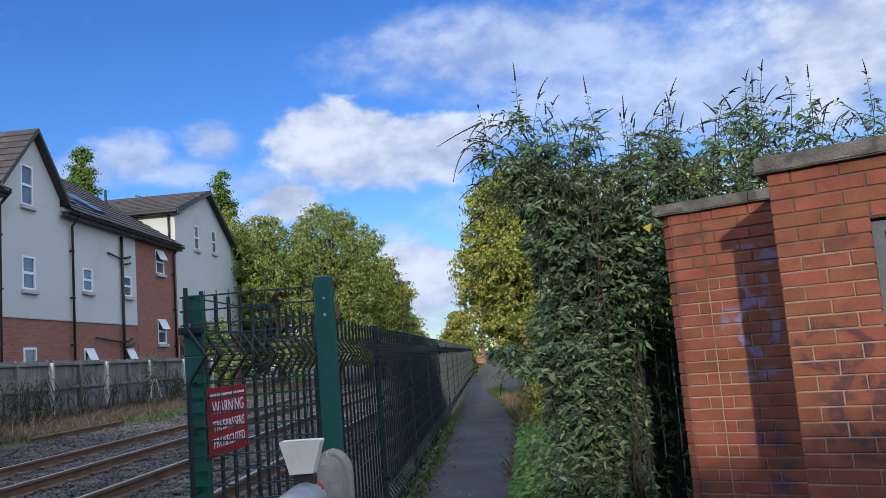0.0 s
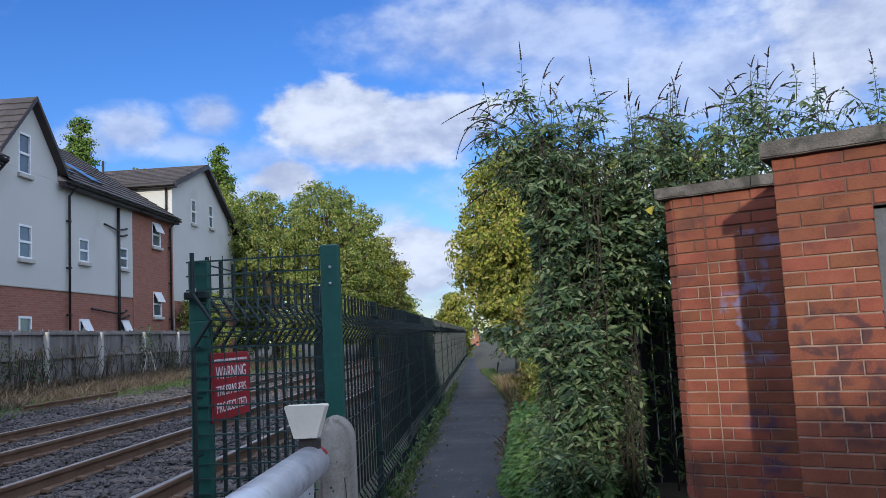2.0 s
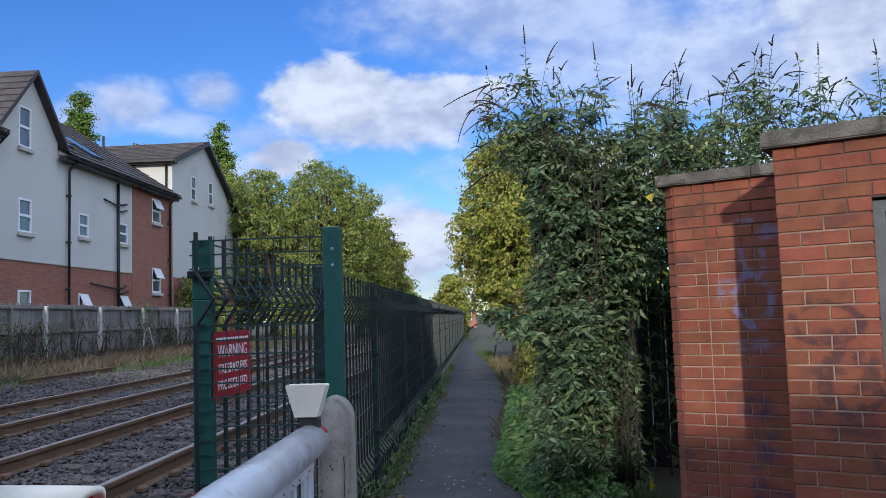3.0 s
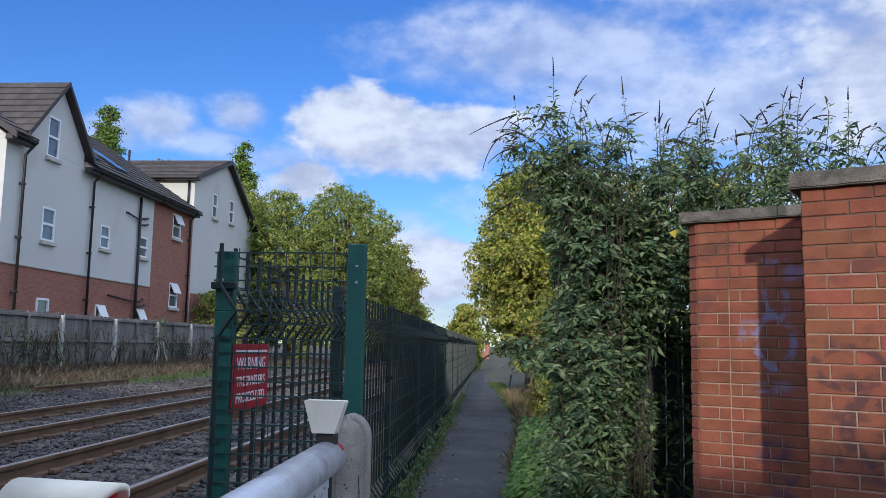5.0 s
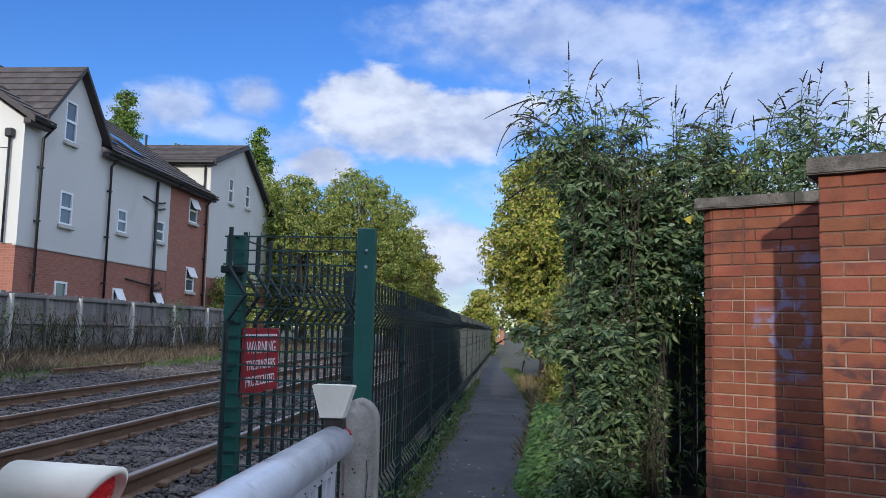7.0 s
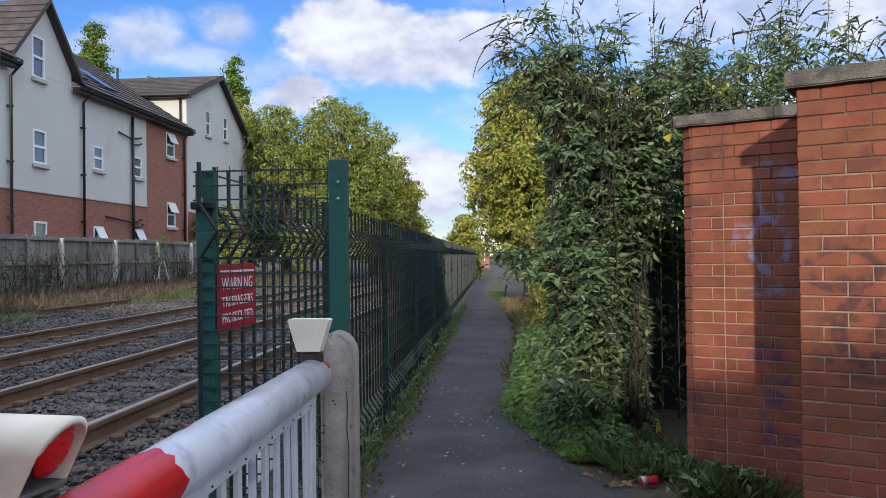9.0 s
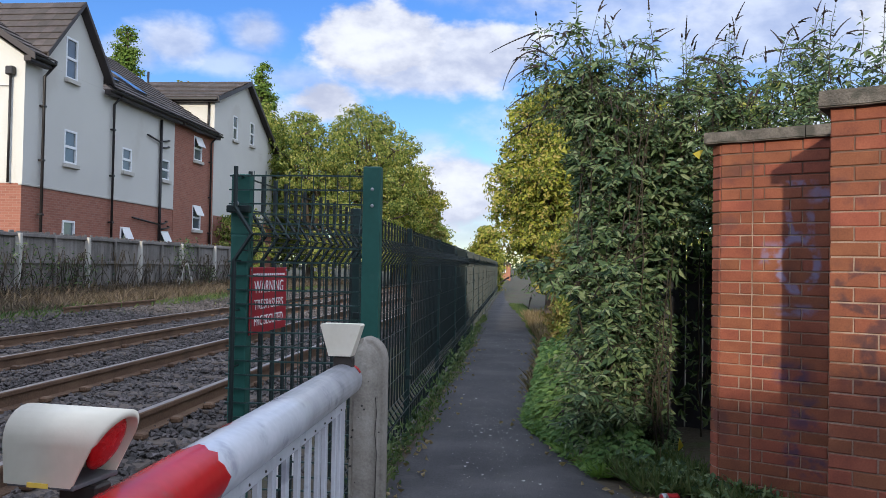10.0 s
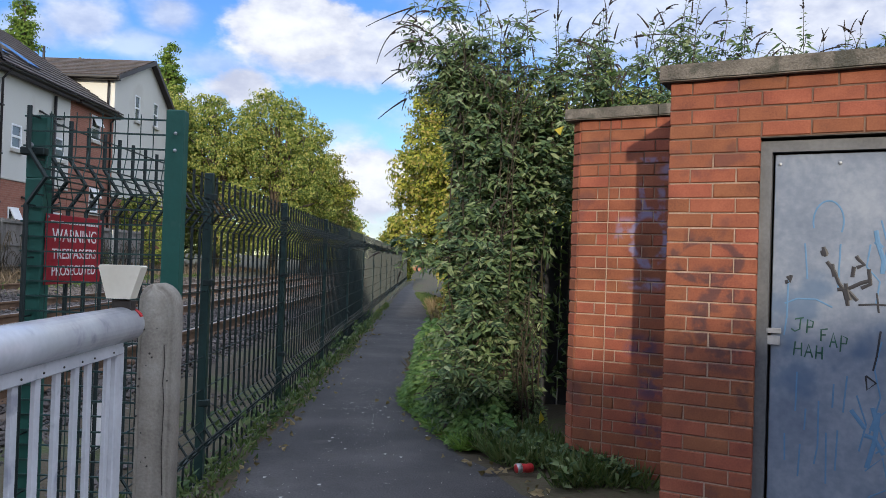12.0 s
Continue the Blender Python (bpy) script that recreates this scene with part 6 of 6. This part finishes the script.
    # the body of the bush, from the path to behind the hut
    for k in range(66):
        x = 0.66 + 0.95 * rng.random()
        y = rng.uniform(6.75, 7.9)
        top = crest(x) * rng.uniform(0.72, 1.0)
        stem((0.9 + 0.36 * rng.random(), y + 0.3, 0), (x, y, top), (rng.uniform(-0.22, 0.1), -0.15, 0), 34 if k % 3 else 10, 0.16, 0.085 + 0.035 * rng.random())
    for k in range(46):
        x = rng.uniform(1.5, 4.6)
        y = rng.uniform(6.7, 7.8)
        stem((x + rng.normal() * 0.2, y + 0.9, 0.0), (x, y, crest(x) * rng.uniform(0.9, 1.02)), (rng.normal() * 0.1, 0, 0), 22, 0.6, 0.1)
    # low boughs towards the path
    for k in range(34):
        x, y = rng.uniform(0.84, 1.38), rng.uniform(6.42, 7.0)
        stem((x + 0.04, y + 0.35, 0), (x, y, rng.uniform(0.25, 1.5)), (-0.05, -0.1, 0.1), 22, 0.02, 0.1)
    # one leafy bough hangs out over the path
    for z in (1.5, 1.44):
        stem((0.95, 7.2, 1.35), (0.42, 6.8, z), (0, 0, 0.05), 6, 0.3, 0.11)
    for k in range(5):
        spray((0.5, 6.8 + 0.04 * k, 1.46 + 0.03 * k), (-1, 0.1 * k - 0.2, 0.1), 0.26 + 0.04 * k, 0.8, 0.11, 0)
    # leaders that stand clear above: foot, tip, bow, length of the head
    for foot, tip, bow, head in (((0.95, 7.0, 2.2), (0.66, 7.0, 3.50), (0.03, 0, 0), 0.24), ((0.9, 7.0, 2.5), (0.36, 7.0, 3.28), (-0.04, 0, 0.06), 0.1),
                                 ((1.2, 7.0, 2.3), (1.27, 7.0, 3.34), (0, 0, 0), 0.22), ((1.1, 7.0, 2.3), (1.12, 7.0, 3.2), (0, 0, 0), 0.12),
                                 ((1.5, 7.0, 2.3), (1.5, 7.0, 3.1), (0, 0, 0), 0.14), ((2.0, 7.0, 2.3), (1.96, 7.0, 3.1), (0, 0, 0), 0.2), ((2.7, 7.1, 2.2), (2.66, 7.0, 3.34), (0, 0, 0), 0.14),
                                 ((2.9, 7.1, 2.2), (2.88, 7.0, 3.3), (0.03, 0, 0), 0.12), ((3.1, 7.1, 2.2), (3.06, 7.0, 3.26), (0, 0, 0), 0.12), ((3.5, 7.1, 2.2), (3.55, 7.0, 3.25), (0, 0, 0), 0.15), ((4.1, 7.1, 2.2), (4.2, 7.0, 3.3), (0, 0, 0), 0.15)):
        stem(foot, tip, bow, 18, 0.25, 0.1, head, 0.007)
    for k in range(13):
        x = rng.uniform(0.42, 0.9)
        z = 2.75 + 0.6 * rng.random()
        stem((0.98, 7.1, 2.2), (x, 6.9 + 0.2 * rng.random(), z), (-0.05, 0, 0.1), 9, 0.45, 0.1, 0.12, 0.006)
    # long bare tails that arch away from the body
    for p, d, l, droop, head, bend in (((0.72, 7.0, 3.08), (-1, 0, 0.55), 0.36, 0.35, 0.62, -2.6), ((0.62, 7.0, 3.38), (-1, 0, 0.6), 0.3, 0.5, 0.45, -0.25), ((0.6, 6.95, 3.1), (-1, 0, 0.3), 0.26, 0.4, 0.3, -1.0),
                                       ((0.6, 7.0, 2.95), (-1, 0, 0.2), 0.3, 0.5, 0.28, -0.5), ((0.55, 6.9, 2.72), (-1, 0, 0.0), 0.26, 0.5, 0.3, -0.3), ((0.66, 7.0, 3.28), (-0.8, 0, 0.8), 0.24, 0.7, 0.26, -1.6), ((0.5, 6.9, 2.5), (-1, 0, -0.1), 0.2, 0.5, 0.26, -0.4),
                                       ((1.5, 7.0, 3.15), (0.8, 0, 0.6), 0.2, 0.7, 0.24, -0.5), ((2.0, 7.0, 3.2), (1, 0, 0.45), 0.16, 0.2, 0.36, -0.3), ((2.7, 7.0, 3.4), (-0.8, 0, 0.5), 0.16, 1.0, 0.2, -0.8), ((3.4, 7.0, 3.25), (-0.9, 0, 0.6), 0.2, 0.9, 0.2, -0.8), ((4.1, 7.0, 3.2), (-1, 0, 0.4), 0.25, 0.3, 0.3, -0.5)):
        spray(p, d, l, droop, 0.085, head, 0.03, 0.3, bend)
    ob = new("branchwork", mesh_of("branchwork", sv, sf, M["stem"]))
    ob.parent = e
    ob.matrix_parent_inverse = e.matrix_world.inverted()
    ob = new("bloom", mesh_of("bloom", pv, pf, M["bud_spike"]))
    ob.parent = e
    ob.matrix_parent_inverse = e.matrix_world.inverted()
    tagged(ob, kind="stuff")
    at, way, up, long, wide = (np.array(leaf[k]) for k in ("at", "way", "up", "long", "wide"))
    # older leaves inside, which close the mass
    n = 9000
    q = rng.random((n, 3))
    x = 0.75 + q[:, 0] * 3.6
    y = 7.15 + q[:, 1] * 1.1
    z = 0.2 + q[:, 2] * 2.55
    inner = np.stack([x, y, z], 1)[[fits(p) for p in zip(x, y, z)]]
    data = [turned_leaves(at, way, up, long, wide, 5), leaf_cloud(inner, rng.normal(size=(len(inner), 3)), 0.12, 0.045, 6, 0.5)]
    ob = leaves_object("leaves", data, M["bud_leaf"], e)
    ob.matrix_parent_inverse = e.matrix_world.inverted()


buddleia()


def ground_plants(name, n, place_fn, material, label, category, length, width, seed, up=1.0, droop=0.3, layers=3):
    """A patch of small leafy or grassy growth as one mesh."""
    rng = np.random.default_rng(seed)
    c = np.array([place_fn(rng) for _ in range(n)])
    d = rng.normal(size=(n, 3)) * 0.6
    d[:, 2] = np.abs(d[:, 2]) + up
    ob = leaves_object(name, [leaf_cloud(c, d, length, width, seed, droop)], material)
    return tagged(ob, label, category, kind="stuff")


def build_undergrowth():
    def bank(rng):
        y = 6.3 + rng.random() * 3.4
        edge = path_edges(y)[1]
        t = rng.random() ** 1.2
        top = 0.06 + 0.68 * min(1, t * 2.6) * min(1, (y - 6.1) / 0.8) * (0.8 + 0.2 * math.sin(y * 5 + t * 9))
        return (edge - 0.05 + t * 0.4, y, top * rng.random() ** 0.6)
    rng = np.random.default_rng(31)
    c = np.array([bank(rng) for _ in range(12000)])
    d = rng.normal(size=c.shape) * (1, 1, 0.3) + (-0.35, -0.35, -0.25)
    up = np.tile((-0.25, -0.5, 0.9), (len(c), 1))
    ob = leaves_object("nettles", [turned_leaves(c, d, up, 0.07, 0.036, 31, 0.35)], M["nettle"])
    tagged(ob, "bank of bright green nettles and weeds along the path", "weeds", kind="stuff")

    def turf(rng):
        y = 6.25 + rng.random() ** 1.3 * 2.6
        t = rng.random() ** 1.3
        return (path_edges(y)[1] - 0.04 + t * 0.34, y, 0.10 * t * rng.random())
    ground_plants("bank_grass", 5200, turf, M["lush"], "lush bright grass hanging over the path edge", "grass", 0.13, 0.009, 39, 0.75, 0.35)

    def tuft(rng):
        y = rng.uniform(5.25, 6.75)
        x = path_edges(y)[1] + 0.05 + rng.random() ** 1.1 * 0.62
        if (x - 1.2) ** 2 + (y - 5.5) ** 2 < 0.05:      # trodden bare round the can
            x += 0.3
        k = 0.5 + 0.5 * math.sin(x * 11) * math.sin(y * 9)
        return (x, y, 0.03 * k)
    ground_plants("grass_tufts", 2600, tuft, M["grass"], "tufts of grass at the foot of the brick wall", "grass", 0.18, 0.01, 32, 0.9, 0.25)

    def broad(rng):
        k = rng.integers(0, 16)
        cy = 5.3 + 1.35 * ((k * 0.618) % 1)
        cx = path_edges(cy)[1] + 0.14 + 0.42 * ((k * 0.37) % 1)
        return (cx + rng.normal() * 0.06, cy + rng.normal() * 0.06, 0.02 + rng.random() * 0.16)
    c = np.array([broad(rng) for _ in range(800)])
    d = rng.normal(size=c.shape) * (1, 1, 0.6) + (0, 0, 0.2)
    ob = leaves_object("broad_weeds", [turned_leaves(c, d, np.tile((0.0, -0.4, 0.9), (len(c), 1)), 0.07, 0.03, 41, 0.7)], M["bud_leaf"])
    tagged(ob, "clumps of dark broad-leaved weeds by the wall foot", "weeds", kind="stuff")

    def straw(rng):
        return (0.97 + rng.normal() * 0.1, 6.62 + rng.normal() * 0.13, 0.02 + 0.05 * rng.random())
    ground_plants("dead_straw", 260, straw, M["dry"], "flattened heap of dead straw at the path edge", "straw", 0.2, 0.008, 42, 0.05, 0.1)

    def dry(rng):
        y = 9.2 + rng.random() ** 1.3 * 16
        x = path_edges(y)[1] + rng.random() * (0.75 + 0.02 * y)
        return (x, y, 0.0)
    ground_plants("dry_grass", 10000, dry, M["dry"], "dry straw-coloured grass beside the path", "grass", 0.3, 0.012, 33, 1.2, 0.2)

    def far_edge(rng):
        y = 11.5 + rng.random() ** 1.4 * 22
        return (path_edges(y)[1] - 0.05 + rng.random() ** 1.5 * 0.5, y, 0.0)
    ground_plants("sunlit_grass", 4000, far_edge, M["grass"], "short sunlit grass along the far path edge", "grass", 0.13, 0.02, 43, 0.9, 0.3)

    def left_edge(rng):
        y = 3.1 + rng.random() ** 1.5 * 22
        l = path_edges(y)[0]
        return (l + rng.normal() * 0.06 - 0.03, y, rng.random() * 0.07)
    ground_plants("edge_weeds", 2600, left_edge, M["grass"], "moss and weeds along the fence foot", "weeds", 0.06, 0.02, 34, 0.6, 0.3)

    def left_tall(rng):
        y = 3.3 + rng.random() ** 1.3 * 14
        return (-0.78 + rng.normal() * 0.05, y, rng.random() * 0.30 * (0.4 + 0.6 * (math.sin(y * 2.3) > 0.3)))
    ground_plants("fence_weeds", 900, left_tall, M["bud_leaf"], "dark weeds growing through the fence foot", "weeds", 0.08, 0.035, 35, 0.5, 0.3)

    def verge(rng):
        y = 8 + rng.random() * 42
        x = -12.15 + rng.random() ** 1.8 * 2.1
        return (x, y, 0.34 + rng.random() * 0.35 * max(0, -11.0 - x))
    ground_plants("verge_straw", 20000, verge, M["dead"], "dead straw-coloured grass in front of the timber fence", "grass", 0.34, 0.014, 36, 0.45, 0.3)

    def verge_green(rng):
        k = rng.integers(0, 7)
        cx, cy = ((-9.6, 14.0), (-10.2, 18.0), (-9.8, 27.0), (-10.3, 31.0), (-9.5, 23.5), (-9.3, 11.0), (-9.6, 36.0))[k]
        return (cx + rng.normal() * 0.28, cy + rng.normal() * 1.6, 0.28 + rng.random() * 0.12)
    ground_plants("verge_weeds", 2200, verge_green, M["grass"], "green weeds at the edge of the ballast", "weeds", 0.16, 0.04, 37, 0.7, 0.3)

    def climber(rng):
        k = rng.integers(0, 5)
        cy, h, s = ((19.9, 1.5, 0.9), (22.0, 1.2, 0.8), (29.3, 2.0, 0.5), (17.2, 1.3, 1.0), (31.5, 0.9, 0.5))[k]
        return (-12.15 + rng.normal() * 0.1, cy + rng.normal() * s, 0.4 + rng.random() * h)
    ground_plants("brambles", 1700, climber, M["bud_leaf"], "dark brambles climbing the timber fence", "bramble", 0.11, 0.05, 38, 0.3, 0.4)
    # bare bramble canes
    rng = random.Random(8)
    v, f = [], []
    for k in range(170):
        y = rng.uniform(14, 34)
        a = rng.uniform(-0.9, 0.9)
        h = rng.uniform(0.7, 1.5)
        p = [(-12.0 + 0.25 * t - 0.1, y + a * t * 1.2, 0.38 + h * math.sin(t * 2.3)) for t in (0, 0.2, 0.4, 0.6, 0.8, 1.0)]
        tube_data(p, 0.009, 4, v, f)
    tagged(new("bramble_canes", mesh_of("bramble_canes", v, f, M["stem"])), "bare brown bramble canes over the timber fence", "bramble", kind="stuff")


build_undergrowth()


def build_side_fence():
    """Dark boarded fence half hidden by the bush."""
    e = base("dark_fence", (1.30, 9.2, 0), "dark stained boarded fence behind the bushes", "fence")
    for k in range(40):
        y = k * 0.16
        part("board", slab((-0.012, y, 0.0), (0.012, y + 0.15, 1.62 + 0.02 * math.sin(k * 2.1)), 0.004), M["dark_timber"], e)
    for k in range(4):
        part("post", slab((-0.1, k * 2.0, 0), (-0.014, k * 2.0 + 0.09, 1.6), 0.008), M["dark_timber"], e)
    e = base("dark_fence", (1.36, 8.35, 0), "dark stained boarded fence behind the buddleia", "fence", turn=HUT_TURN)
    for k in range(22):
        part("board", slab((k * 0.16, -0.012, 0.0), (k * 0.16 + 0.145, 0.012, 1.75 + 0.02 * math.sin(k * 1.7)), 0.004), M["dark_timber"], e)
    for k in range(3):
        part("post", slab((k * 1.6, 0.014, 0), (k * 1.6 + 0.09, 0.1, 1.7), 0.008), M["dark_timber"], e)
    p = base("timber_post", (0.95, 11.4, 0), "grey weathered stub post beside the path", "post")
    part("shaft", slab((-0.06, -0.06, -0.1), (0.06, 0.06, 1.05), 0.015), M["old_timber"], p)


build_side_fence()


def build_litter():
    e = base("drink_can", (1.20, 5.62, 0.05), "crushed red and silver drink can in the grass", "can", turn=20)
    v, f = tube_data([(-0.06, 0, 0), (-0.055, 0, 0), (-0.02, 0, 0.003), (0.02, 0, -0.003), (0.055, 0, 0), (0.06, 0, 0)], [0.024, 0.031, 0.029, 0.030, 0.031, 0.024], 14)
    ob = new("body", mesh_of("body", v, f, M["can_red"], True))
    ob.parent = e
    v, f = tube_data([(-0.056, 0, 0), (-0.02, 0, 0.003)], [0.0316, 0.0296], 14)
    ob = new("silver_band", mesh_of("silver_band", v, f, M["galv"], True))
    ob.parent = e
    yl = leaf_cloud(np.array([(1.38, 6.32, 0.2)]), np.array([(0.1, -0.2, 0.9)]), 0.1, 0.08, 3)
    ob = leaves_object("yellow_leaf", [yl], M["yellow_leaf"])
    tagged(ob, "bright yellow fallen leaf caught in the grass", "leaf")
    yl = leaf_cloud(np.array([(1.40, 5.78, 2.30)]), np.array([(-0.2, -0.4, -0.6)]), 0.11, 0.08, 4)
    tagged(leaves_object("yellow_leaf", [yl], M["yellow_leaf"]), "yellow leaf hanging under the coping", "leaf")
    rng = random.Random(14)
    v, f = [], []
    for k in range(900):
        y = 4.0 + rng.random() ** 1.5 * 16
        a, b = path_edges(y)
        x = rng.gauss(0.05, 0.16) if rng.random() < 0.35 else rng.uniform(a, min(b, 1.3))
        if k % 5 == 0:
            x, y = rng.gauss(0.02, 0.14), rng.gauss(7.9, 0.7)
        s = rng.uniform(0.0015, 0.005) + (0.011 if k % 19 == 0 else 0)
        i = len(v)
        t = rng.uniform(0, 6.28)
        for j in range(4):
            v.append((x + s * math.cos(t + j * 1.57), y + s * 1.3 * math.sin(t + j * 1.57), 0.008 + 0.004 * (j % 2)))
        f.append((i, i + 1, i + 2, i + 3))
    tagged(new("litter_flecks", mesh_of("litter_flecks", v, f, M["litter"])), "pale petals and litter flecks on the path", "litter", kind="stuff")
    lc = []
    for k in range(340):
        y = 3.6 + rng.random() ** 1.6 * 14
        a, b = path_edges(y)
        side = rng.random()
        x = b + rng.gauss(-0.08, 0.1) if side < 0.5 else a + rng.gauss(0.08, 0.08)
        lc.append((x, y, 0.012))
    lc = np.array(lc)
    rg = np.random.default_rng(3)
    d = rg.normal(size=lc.shape)
    d[:, 2] = 0.15
    tagged(leaves_object("fallen_leaves", [leaf_cloud(lc, d, 0.06, 0.04, 9)], M["dry"]), "brown fallen leaves along the path edges", "leaves", kind="stuff")


build_litter()

# ---- bricks, laid one by one ----
def lay_hut():
    rnd = random.Random(11)
    top = int(HUT_TOP / COURSE + 0.5)
    door_rows = int(DOOR_H / COURSE)
    h = BRICK / 2
    for r in range(top):
        if r < door_rows:
            lay(hut, r, 0.0, [BRICK, BRICK] if r % 2 else [h, BRICK, h], rnd, "smeared_brick")
            lay(hut, r, DOOR_R + 0.005, [BRICK, BRICK] if r % 2 else [h, BRICK, h], rnd, "smeared_brick")
        else:
            lay(hut, r, 0.0, ([] if r % 2 else [h]) + [BRICK] * 8, rnd, "smeared_brick")


def lay_wall():
    rnd = random.Random(12)
    q = BRICK / 2
    for r in range(int(PIL_TOP / COURSE + 0.5)):
        lay(brick_wall, r, 0.0, [0.20] if r % 2 else [0.125, 0.075], rnd, "sprayed_brick")
        lay(brick_wall, r, 0.201, [BRICK] * 4 if r % 2 else [0.07] + [BRICK] * 4, rnd, "sprayed_brick")
        ob = new("brick", brick_mesh(0.098, rnd.randrange(3)))   # squint brick on the canted corner
        ob.parent = brick_wall
        ob.matrix_basis = pose(-0.0725, 0.0665, r * COURSE + JOINT / 2 + LIFT, 0, 0, -44)


lay_hut()
lay_wall()
